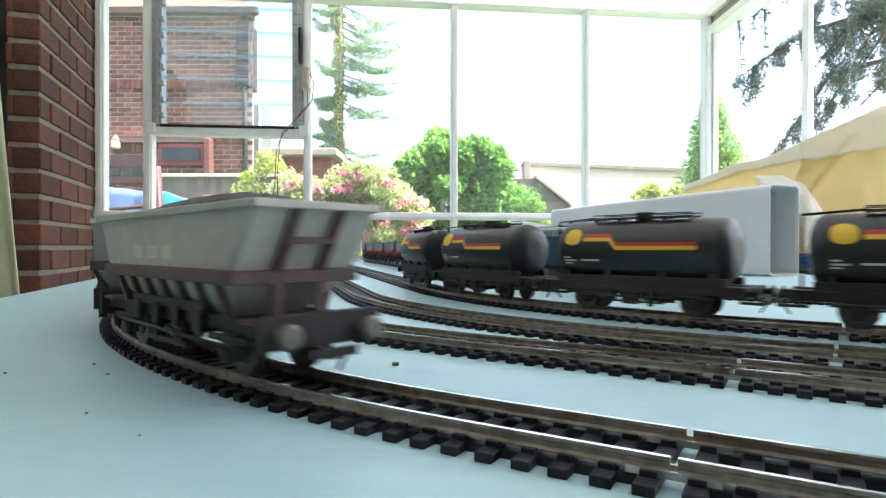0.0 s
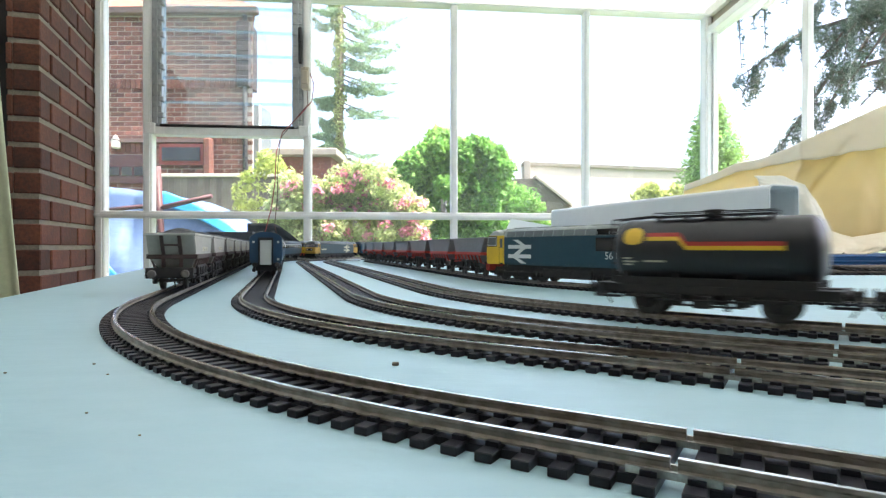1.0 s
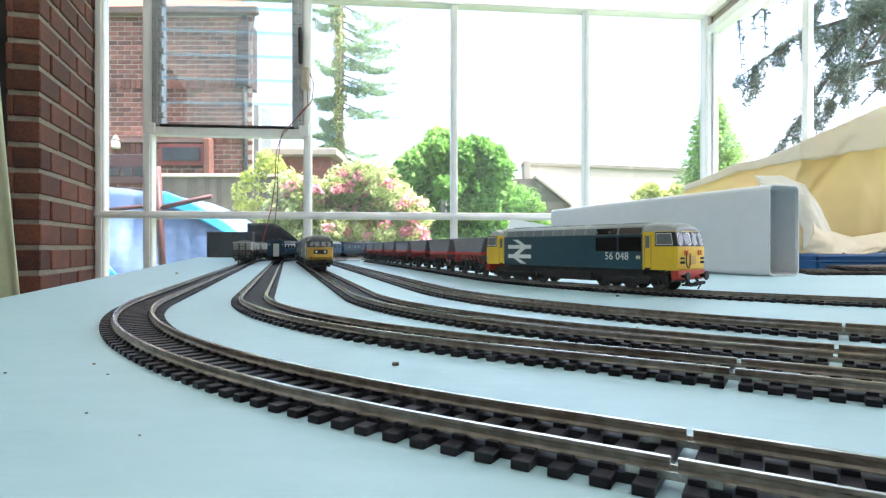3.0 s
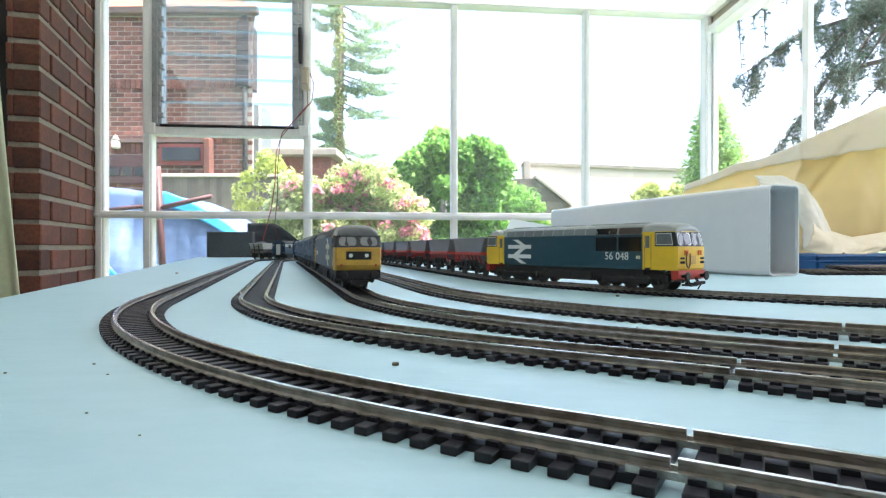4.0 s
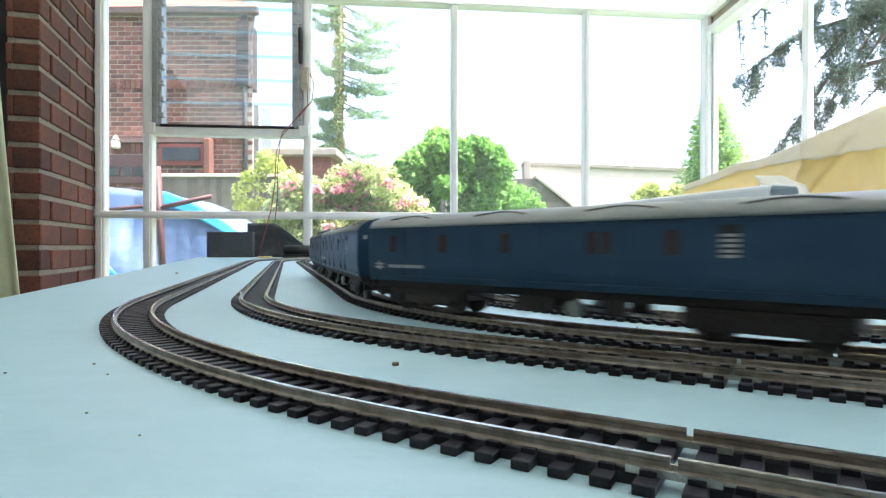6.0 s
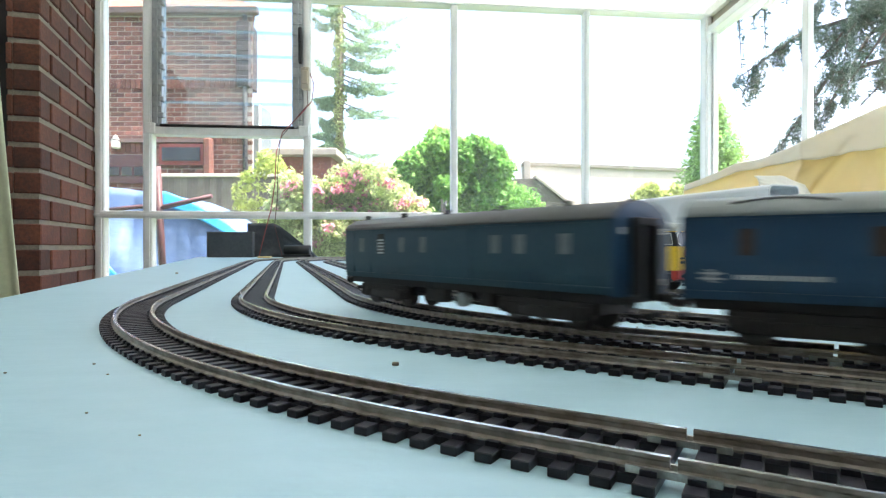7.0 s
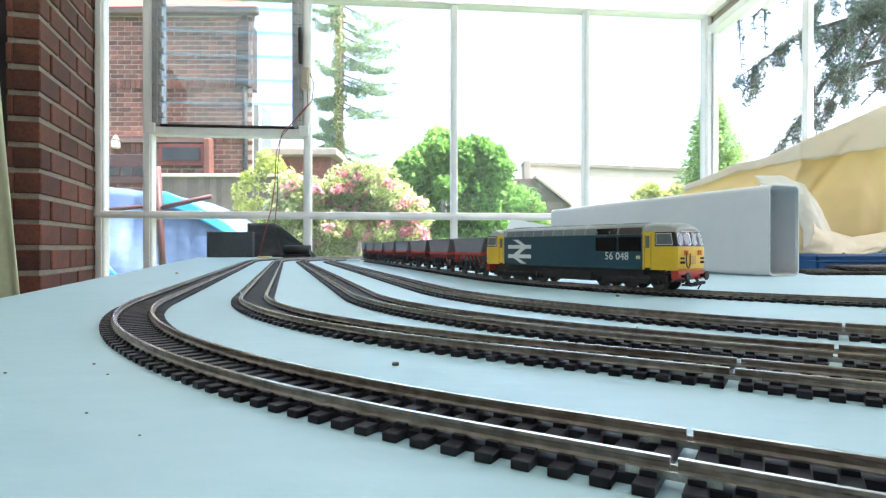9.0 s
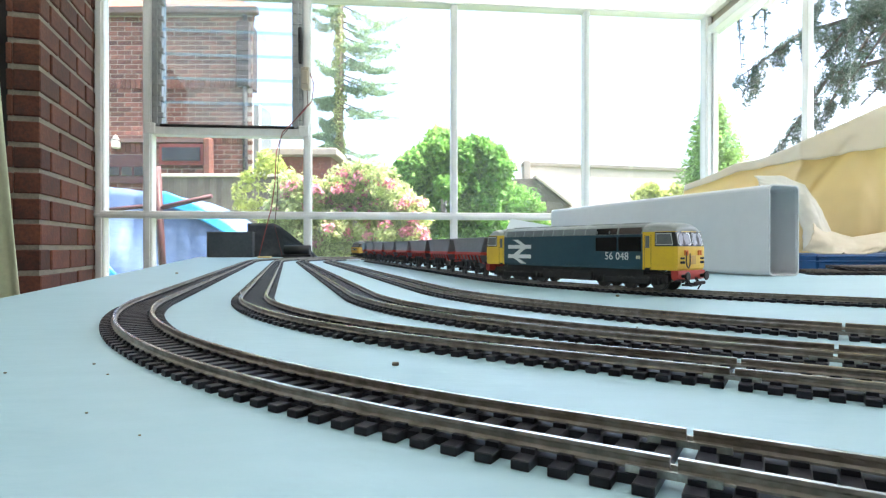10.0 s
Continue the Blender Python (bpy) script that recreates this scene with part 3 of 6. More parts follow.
def tanker():
    v = tagged(new("tank_wagon"), "black tank wagon with red and yellow stripes on rails", "tank wagon", "")
    r, zc = 15.6, 31.0
    bm = bmesh.new()
    rings = []
    n = 36
    for x, k in ((-45.6, 0.35), (-45.0, 0.62), (-43.6, 0.84), (-41.5, 0.96), (-39.5, 1.0), (39.5, 1.0), (41.5, 0.96), (43.6, 0.84), (45.0, 0.62), (45.6, 0.35)):
        rings.append([(x, r * k * cos(2 * pi * i / n), zc + r * k * sin(2 * pi * i / n)) for i in range(n)])
    mloft(bm, rings, smooth=True)
    part("tank_barrel", bm, M_TANK, v)
    # walkway, hatch and ladders
    bm = bmesh.new()
    mbox(bm, -26, 26, -6.2, -2.6, 47.2, 47.9)
    mbox(bm, -26, 26, 2.6, 6.2, 47.2, 47.9)
    for x in (-25, -12, 12, 25):
        mbox(bm, x - 0.5, x + 0.5, -6.2, 6.2, 45.5, 47.3)
    for s in (-1, 1):
        mtube(bm, (-26, s * 6.0, 49.2), (26, s * 6.0, 49.2), 0.3, n=6)
        for x in (-26, 0, 26):
            mtube(bm, (x, s * 6.0, 47), (x, s * 6.0, 49.2), 0.3, n=6)
    part("walkway", bm, M_BLACK, v)
    bm = bmesh.new()
    mtube(bm, (0, 0, 45.5), (0, 0, 49.4), 4.2, n=18)
    mtube(bm, (0, 0, 49.4), (0, 0, 50.2), 4.6, n=18)
    part("hatch", bm, M_BLACK, v)
    bm = bmesh.new()
    for s in (-1, 1):
        mtube(bm, (-48.4, s * 4.6, 14), (-48.4, s * 4.6, 46.5), 0.45, n=6)
        mtube(bm, (-48.4, s * 4.6, 46.5), (-26, s * 4.4, 48), 0.4, n=6)
    for i in range(8):
        mbox(bm, -48.8, -48.0, -5.6, 5.6, 16 + i * 4, 16.9 + i * 4)
    part("ladder", bm, M_BLACK, v)

    # stripes wrapped on the barrel, slightly proud
    def wrap(x0, x1, z0a, z1a, z0b, z1b, side, k=4):
        rings = []
        for i in range(k + 1):
            x = x0 + (x1 - x0) * i / k
            lo, hi = z0a + (z0b - z0a) * i / k, z1a + (z1b - z1a) * i / k
            ring = []
            for rr in (r - 0.3, r + 0.12):
                row = []
                for j in range(5):
                    z = lo + (hi - lo) * j / 4
                    row.append((x, side * math.sqrt(max(rr * rr - (z - zc) ** 2, 0)), z))
                ring += row if rr < r else row[::-1]
            rings.append(ring)
        return rings

    for side in (-1, 1):
        f = -side  # the round mark sits at the tail on both sides
        for m, z, nm in ((M_RED, 1.9, "red_stripe"), (M_YELLOW, 0.0, "yellow_stripe")):
            bm = bmesh.new()
            for a, b, za, zb in ((-27, -12, 35.6, 35.6), (-12, -8, 35.6, 31.2), (-8, 32, 31.2, 31.2)):
                mloft(bm, wrap(a, b, za + z, za + z + 1.9, zb + z, zb + z + 1.9, side))
            part(nm, bm, m, v)
        bm = bmesh.new()
        rings = []
        for i in range(13):
            a = pi * (0.04 + 0.92 * i / 12)
            x = -33.5 - 4.8 * cos(a)
            rings.append(wrap(x, x + 1, 37.5 - 3.8 * sin(a) ** 0.7, 37.5 + 4.6 * sin(a) ** 0.7, 0, 1, side, 1)[0])
        mloft(bm, rings)
        part("round_mark", bm, M_YELLOW, v, "plain yellow rounded mark")
        for a, b, z0, z1 in ((-38, -34.5, 26.8, 27.6), (-38, -31.5, 25.2, 26.0), (-38, -34, 23.8, 24.5), (-28, -18, 25.4, 26.3)):
            bm = bmesh.new()
            mloft(bm, wrap(a, b, z0, z1, z0, z1, side, 1))
            part("data_bar", bm, M_CREAM, v)
    bm = bmesh.new()
    for s in (-1, 1):
        mbox(bm, -51, 51, s * 11.4, s * 13.0, 10.6, 14.6, 0.2)
        mbox(bm, s * 50, s * 52.4, -15.5, 15.5, 9.8, 15.0, 0.3)
        mbox(bm, s * 41, s * 51, -14, 14, 14.0, 14.8)
        mtube(bm, (-27, s * 13.8, 7.6), (27, s * 13.8, 8.6), 0.5, n=6)
        for x in (-38, -14, 14, 38):
            mloft(bm, [[(x - 2, s * 12.6, 13.6), (x + 2, s * 12.6, 13.6), (x + 2, s * 8, 13.6), (x - 2, s * 8, 13.6)], [(x - 2, s * 12.8, 21), (x + 2, s * 12.8, 21), (x + 2, s * 10, 19), (x - 2, s * 10, 19)]])
        mbox(bm, -16, 16, s * 12.4, s * 13.4, 5.2, 6.2)
        mbox(bm, -6, 2, s * 8, s * 13.6, 4.4, 10.6, 0.5)
        mbox(bm, -19, -11, s * 8, s * 13.0, 5.6, 10.8, 0.5)
        mbox(bm, 12, 19, s * 9, s * 13.2, 6.0, 10.8, 0.5)
        mbox(bm, -44, 44, s * 9.0, s * 12.6, 13.8, 18.2)
        mbox(bm, 8, 10, s * 11.2, s * 13.6, 3.8, 11.6)
    mbox(bm, -51, 51, -3, 3, 9.5, 15.4)
    part("underframe", bm, M_BLACK, v)
    for x in (-28.5, 28.5):
        wheelset(v, x, 6.6)
        for s in (-1, 1):
            bm = bmesh.new()
            mloft(bm, [[(x - 5, s * 12.2, 10.6), (x + 5, s * 12.2, 10.6), (x + 5, s * 13.4, 10.6), (x - 5, s * 13.4, 10.6)], [(x - 2.6, s * 12.2, 4.4), (x + 2.6, s * 12.2, 4.4), (x + 2.6, s * 13.4, 4.4), (x - 2.6, s * 13.4, 4.4)]])
            mbox(bm, x - 10, x + 10, s * 13.0, s * 14.4, 8.4, 9.8, 0.3)
            mtube(bm, (x, s * 12.4, 6.4), (x, s * 15.0, 6.4), 2.3, n=12)
            part("axle_guard", bm, M_BLACK, v)
    buffers(v, 52.4, 12.4)
    couplings(v, 54.0, 7.5)
    return v


def bogie(v, x, axles, r, half, black=None):
    """Side frames, springs and wheels of one bogie."""
    for a in axles:
        wheelset(v, x + a, r)
    bm = bmesh.new()
    mbox(bm, x - half - 3, x + half + 3, -11.5, 11.5, 6.6, 12.6)
    part("bogie_bolster", bm, M_BLACK, v)
    for s in (-1, 1):
        bm = bmesh.new()
        mbox(bm, x - half, x + half, s * 12.4, s * 14.0, 6.4, 11.8, 0.4)
        mbox(bm, x - half * 0.6, x + half * 0.6, s * 13.0, s * 14.8, 4.0, 8.6, 0.4)
        for a in axles:
            mbox(bm, x + a - 2.8, x + a + 2.8, s * 12.6, s * 15.0, 4.2, 9.4, 0.4)
            mtube(bm, (x + a, s * 13, 6.4), (x + a, s * 15.8, 6.4), 1.8, n=10)
            for q in (-1, 1):
                mtube(bm, (x + a + q * 5.2, s * 13.6, 4.6), (x + a + q * 5.2, s * 13.6, 9.8), 1.3, n=8)
        mbox(bm, x - half - 2, x - half + 1, s * 12.4, s * 13.6, 5, 11)
        mbox(bm, x + half - 1, x + half + 2, s * 12.4, s * 13.6, 5, 11)
        part("bogie_frame", bm, M_BLACK, v)


def loco(kind, label):
    """A six-axle diesel. kind 56: teal, flat yellow ends; 47: weathered, with a sloping nose."""
    v = tagged(new("diesel_locomotive"), label, "locomotive", "")
    d56 = kind == 56
    side_m, roof_m, yel = (M_TEAL, M_ROOF, M_YELLOW) if d56 else (M_BLUEW, M_ROOFW, M_YELLOWD)
    L, cabx = (113.0, 82.5) if d56 else (121.5, 95.0)
    zt = 42.5 if d56 else 41.0
    zb = 15.4 if d56 else 15.0
    bm = bmesh.new()
    ring = [(-17.0, zb), (17.0, zb), (17.5, zb + 1.4), (17.5, zt), (-17.5, zt), (-17.5, zb + 1.4)]
    mloft(bm, [[(x, y, z) for y, z in ring] for x in (-cabx, cabx)])
    part("body_side", bm, side_m, v)
    # roof with a curved section
    arcs = [(17.5, zt), (17.3, zt + 0.9), (15.9, zt + 5.4), (12.4, zt + 7.5), (7.4, zt + 8.6), (0, zt + 9.1)] if d56 else [(17.5, zt), (17.2, zt + 0.8), (15.0, zt + 5.6), (11.4, zt + 8.0), (8.0, zt + 8.8), (0, zt + 9.1)]
    rp = mirror_y(arcs)
    bm = bmesh.new()
    mloft(bm, [[(x, y, z + 0.05) for y, z in rp] for x in (-cabx, cabx)], smooth=True)
    part("roof", bm, roof_m, v)
    # ribs, grilles and hatches on the roof
    bm = bmesh.new()
    for i in range(11):
        x = 3 - cabx + i * 12.9
        for s in (-1, 1):
            mloft(bm, [[(x + a, s * y * 1.006, z + b) for y, z in arcs[1:5]] + [(x + a, s * (y * 0.96), z - 0.7) for y, z in arcs[4:0:-1]] for a, b in ((0, 0.15), (0.9, 0.15))])
    part("roof_ribs", bm, roof_m, v)
    if d56:
        for s in (-1, 1):
            for i in range(13):
                x0 = 3.9 - cabx + i * 12.9
                x1 = min(x0 + 11.8, cabx - 1)
                if x1 - x0 < 4 or -88 < s * x0 < -25:
                    continue
                bm = bmesh.new()
                y0, z0 = arcs[1]
                y1, z1 = arcs[2]
                mloft(bm, [[(x, s * (y0 + k), z0 - 0.6), (x, s * (y1 + k), z1 + 0.2)] + [(x, s * (y1 - 1), z1 - 0.6), (x, s * (y0 - 1), z0 - 0.8)] for x, k in ((x0, 0.1), (x0 + 0.6, 0.32), (x1 - 0.6, 0.32), (x1, 0.1))])
                part("cant_panel", bm, M_ROOFP, v)
    bm = bmesh.new()
    for x0, x1 in ((-80, -54), (-47, -21), (-13, 13), (21, 47), (55, 81)):
        mbox(bm, x0, x1, -6.5, 6.5, zt + 7.8, zt + 9.6, 0.4)
    part("roof_hatch", bm, roof_m, v)
    for s in (-1, 1):
        if d56:
            for x0, x1, z0, z1 in ((s * 36, s * 57.6, 29.3, 40.6), (s * 59.4, s * 81, 29.3, 40.6)):
                bm = bmesh.new()
                mbox(bm, x0, x1, -s * 17.3, -s * 17.62, z0, z1)
                part("side_grille", bm, M_WINDOW, v)
            for x0, x1 in ((s * 36, s * 57.6), (s * 59.4, s * 81)):
                bm = bmesh.new()
                y0, z0 = arcs[1]
                y1, z1 = arcs[2]
                mloft(bm, [[(x0, -s * (y0 + 0.2), z0 - 0.6), (x1, -s * (y0 + 0.2), z0 - 0.6), (x1, -s * (y1 + 0.25), z1), (x0, -s * (y1 + 0.25), z1)], [(x0, -s * (y0 - 0.5), z0 - 0.6), (x1, -s * (y0 - 0.5), z0 - 0.6), (x1, -s * (y1 - 0.5), z1), (x0, -s * (y1 - 0.5), z1)]])
                part("cant_grille", bm, M_WINDOW, v)
        else:
            for i in range(6):
                bm = bmesh.new()
                x0 = -80 + i * 24
                y0, z0 = arcs[1]
                y1, z1 = arcs[2]
                for j in range(7):
                    a = x0 + j * 2.6
                    mloft(bm, [[(a, s * (y0 + 0.2), z0 - 1), (a + 1.4, s * (y0 + 0.2), z0 - 1), (a + 1.4, s * (y1 + 0.25), z1), (a, s * (y1 + 0.25), z1)], [(a, s * (y0 - 0.5), z0 - 1), (a + 1.4, s * (y0 - 0.5), z0 - 1), (a + 1.4, s * (y1 - 0.5), z1), (a, s * (y1 - 0.5), z1)]])
                part("cant_grille", bm, M_ROOFD, v)
    # cabs
    for e in (-1, 1):
        zc = zt + 1.8 if d56 else zt + 1.0
        zw = 33.0 if d56 else 31.8
        nose = [(cabx, zb), (L - 1.2, zb), (L, zb + 1.4), (L + (0.4 if d56 else 1.6), 19), (L + (0.2 if d56 else 1.4), zw), (L - (2.6 if d56 else 5.0), zc), (cabx, zc)]
        bm = bmesh.new()
        rings = []
        for y, back in ((-17.6, 3.4), (-16.4, 1.2), (-9, 0.2), (0, 0), (9, 0.2), (16.4, 1.2), (17.6, 3.4)):
            rings.append([(e * (x - (back if x > cabx + 1 else 0)), y, z) for x, z in nose])
        mloft(bm, rings)
        cab = part("cab", bm, yel, v, "yellow cab end")
        bm = bmesh.new()
        rr = []
        for x, k, dz in ((cabx - 0.2, 1.004, 0.05), (cabx + 8, 1.0, 0), (L - 8, 0.99, -1.0), (L - 4.6, 0.96, -2.8), (L - 2.8 if d56 else L - 4.2, 0.92, -5.4)):
            rr.append([(e * x, y * k, max(zt + 0.2, z + dz) if z > zt + 0.5 else zc - 0.6) for y, z in rp])
        mloft(bm, rr, smooth=True)
        part("cab_roof", bm, roof_m, v)
        # dark band wrapping the cab at window height, then trims and panes on it
        z0, z1 = zw + (0.2 if d56 else 0.6), zc - 0.4

        def front(z, y, out):
            x = (L + (0.2 if d56 else 1.4)) + (-2.8 if d56 else -6.4) * (z - zw) / (zc - zw)
            return x + out - float(np.interp(abs(y), (0, 9, 16.4, 17.6), (0, 0.2, 1.2, 3.4)))

        def plan(z, out):
            row = [(cabx + 11.0, -17.6 - out)] + [(front(z, y, out), y + (out if y > 17 else -out if y < -17 else 0)) for y in (-17.6, -16.4, -9, 0, 9, 16.4, 17.6)] + [(cabx + 11.0, 17.6 + out)]
            return [(e * x, y, z) for x, y in row]
        bm = bmesh.new()
        mloft(bm, [plan(z0, 0.18), plan(z1, 0.18)])
        part("window_band", bm, M_RUBBER, cab, "black window surround")
        for s in (-1, 1):
            for nm, mt, g, k in (("window_frame", M_FRAMEG if d56 else M_RUBBER, 0.0, 0.3), ("windscreen", M_CABGLASS, 0.7, 0.42)):
                bm = bmesh.new()
                ya, yb = 0.9 + g, 15.4 - g
                za, zd = z0 + 0.7 + g, z1 - 0.5 - g
                c = 1.5
                outline = [(ya + c, za), (yb - c, za), (yb, za + c), (yb - 0.5, zd - c), (yb - c - 0.5, zd), (ya + c, zd), (ya, zd - c), (ya, za + c)]
                mloft(bm, [[(e * front(z, y, q), s * y, z) for y, z in outline] for q in (k, -0.6)])
                part(nm, bm, mt, cab)
        # side windows and doors
        for s in (-1, 1):
            for nm, mt, g, y in (("window_frame", M_FRAMEG if d56 else M_RUBBER, 0.5, 17.86), ("side_window", M_CABGLASS, 1.1, 17.94)):
                bm = bmesh.new()
                x0, x1 = cabx + 11.4 + g, L - 3.4 - g
                mloft(bm, [[(e * x0, s * yy, z0 + 0.5 + g), (e * x1, s * yy, z0 + 0.5 + g), (e * (x1 - (1.6 if d56 else 3.6)), s * yy, z1 - 0.4 - g), (e * x0, s * yy, z1 - 0.4 - g)] for yy in (y, y - 0.9)])
                part(nm, bm, mt, cab)
            bm = bmesh.new()
            mbox(bm, e * (cabx + 2.6), e * (cabx + 6.2), s * 17.4, s * 17.85, 32, zt - 1.2)
            part("door_window", bm, M_CABGLASS, cab)
            bm = bmesh.new()
            mbox(bm, e * (cabx + 1.4), e * (cabx + 1.7), s * 17.4, s * 17.72, 14, zt - 0.5)
            mbox(bm, e * (cabx + 7.4), e * (cabx + 7.7), s * 17.4, s * 17.72, 14, zt - 0.5)
            mbox(bm, e * (cabx + 2.2), e * (cabx + 6.8), s * 17.3, s * 17.75, 15.4, 17)
            part("door_edge", bm, M_RUBBER, cab)
        # headcode panel, lights and hoses
        bm = bmesh.new()
        if d56:
            mbox(bm, e * L, e * (L + 0.9), -3.4, 3.4, 20.0, 26.6, 0.2)
            part("headcode_panel", bm, M_YELLOWD, cab)
            bm = bmesh.new()
            for y in (-9.5, -7.2, 7.2, 9.5):
                mbox(bm, e * L, e * (L + 1.3), y - 0.9, y + 0.9, 26.6, 30.4, 0.3)
            part("lamp_bracket", bm, M_ORANGE, cab)
            bm = bmesh.new()
            for y in (-13.2, -10.8, 10.8, 13.2):
                mtube(bm, (e * (L - 0.5), y, 21.4), (e * (L + 0.75), y, 21.4), 0.95, n=10)
                mtube(bm, (e * (L - 0.5), y, 24.4), (e * (L + 0.75), y, 24.4), 0.8, n=10)
            part("lamp", bm, M_RUBBER, cab)
            bm = bmesh.new()
            pts = [(9.2, 29.0), (9.4, 22.0), (8.2, 18.4), (6.4, 17.2), (4.9, 18.8), (4.6, 22.0), (4.6, 28.0)]
            for (y_a, z_a), (y_b, z_b) in zip(pts, pts[1:]):
                mtube(bm, (e * (L + 1.2), -y_a, z_a), (e * (L + 1.2), -y_b, z_b), 0.45, n=6)
            part("jumper_cable", bm, M_RUBBER, cab)
        else:
            mbox(bm, e * (L + 1), e * (L + 1.9), -9.6, 9.6, 23.2, 29.4, 0.3)
            part("headcode_panel", bm, M_RUBBER, cab)
            for y in (-6, 6):
                bm = bmesh.new()
                mtube(bm, (e * (L + 1.7), y, 26.3), (e * (L + 2.2), y, 26.3), 1.5, n=14)
                part("marker_light", bm, M_WHITE, cab, "round white marker light")
            bm = bmesh.new()
            mbox(bm, e * (L + 1), e * (L + 1.85), -15.2, 15.2, 31.0, 31.9, 0.2)
            part("nose_strip", bm, yel, cab)
            bm = bmesh.new()
            for y in (-13, 13):
                mtube(bm, (e * (L - 0.5), y, 19), (e * (L + 1.2), y, 19), 1.0, n=10)
            part("tail_lamp", bm, M_HOPRED, cab)
        # buffer beam, cowl and hoses
        bm = bmesh.new()
        mloft(bm, [[(e * (L - 6.5), y, zb + 0.1), (e * (L - 0.4), y, zb + 0.1), (e * (L - 0.6), y, 9.4), (e * (L - 4), y, 8.2), (e * (L - 6), y, 9.6)] for y in (-16.8, -16, 16, 16.8)])
        part("buffer_beam", bm, M_HOPRED if d56 else M_BLACK, v)
        bm = bmesh.new()
        for y in (-6.5, -4.5, 4.5, 6.5):
            mtube(bm, (e * (L - 0.8), y, 10.5), (e * (L + 1.4), y * 1.05, 5.2), 0.5, n=6)
        mbox(bm, e * (L - 6), e * (L + 2.0), -4.0, 4.0, 3.6, 5.0)
        part("hose_set", bm, M_BLACK, v)
    buffers(v, L + 0.2, 11.4, 11.6, 3.4, None if not d56 else M_BLACK)
    couplings(v, L + 3.0, 6.0)
    for x in ((-64, 64) if d56 else (-70, 70)):
        bogie(v, x, (-27, 0, 27) if d56 else (-25, 1, 27), 7.2 if d56 else 7.4, 36)
    bm = bmesh.new()
    mbox(bm, -30, 30, -15.5, 15.5, 4.4, 12.8, 1.0)
    mbox(bm, 2 - cabx, cabx - 2, -14, 14, 10.0, zb + 0.2)
    mbox(bm, -20, 6, -16.2, 16.2, 5.5, 11.5, 0.4)
    mbox(bm, 10, 30, -16.2, 16.2, 5.5, 11.5, 0.4)
    part("fuel_tank", bm, M_BLACK, v)
    for s in (-1, 1):
        bm = bmesh.new()
        mbox(bm, -cabx, cabx, s * 17.2, s * 17.64, zb + 1.3, zb + 1.8)
        mbox(bm, -cabx, cabx, s * 17.2, s * 17.66, zt - 0.4, zt)
        part("body_strip", bm, side_m if d56 else M_BLUED, v)
        if d56:
            double_arrow(v, s * 59.5, 28.4, 33, 23, s, s * 17.5, M_WHITE)
            m = Matrix.Translation((mm(-s * 57.5), mm(s * 17.6), mm(25.2))) @ Matrix.Rotation(pi if s > 0 else 0, 4, "Z") @ Matrix.Rotation(pi / 2, 4, "X")
            lettering(v, "56 048", 8.6, m, M_WHITE)
            bars(v, *sorted((-s * 76.5, -s * 80.5)), 23.4, 26, s, s * 17.5, M_CREAM, 2)
        else:
            double_arrow(v, -53 if s > 0 else 53, 28.5, 35, 23, s, s * 17.5, M_CREAM)
            bars(v, *sorted((s * 62 if s > 0 else -88, s * 90 if s > 0 else -64)), 25, 29, s, s * 17.5, M_CREAM, 5)
    return v


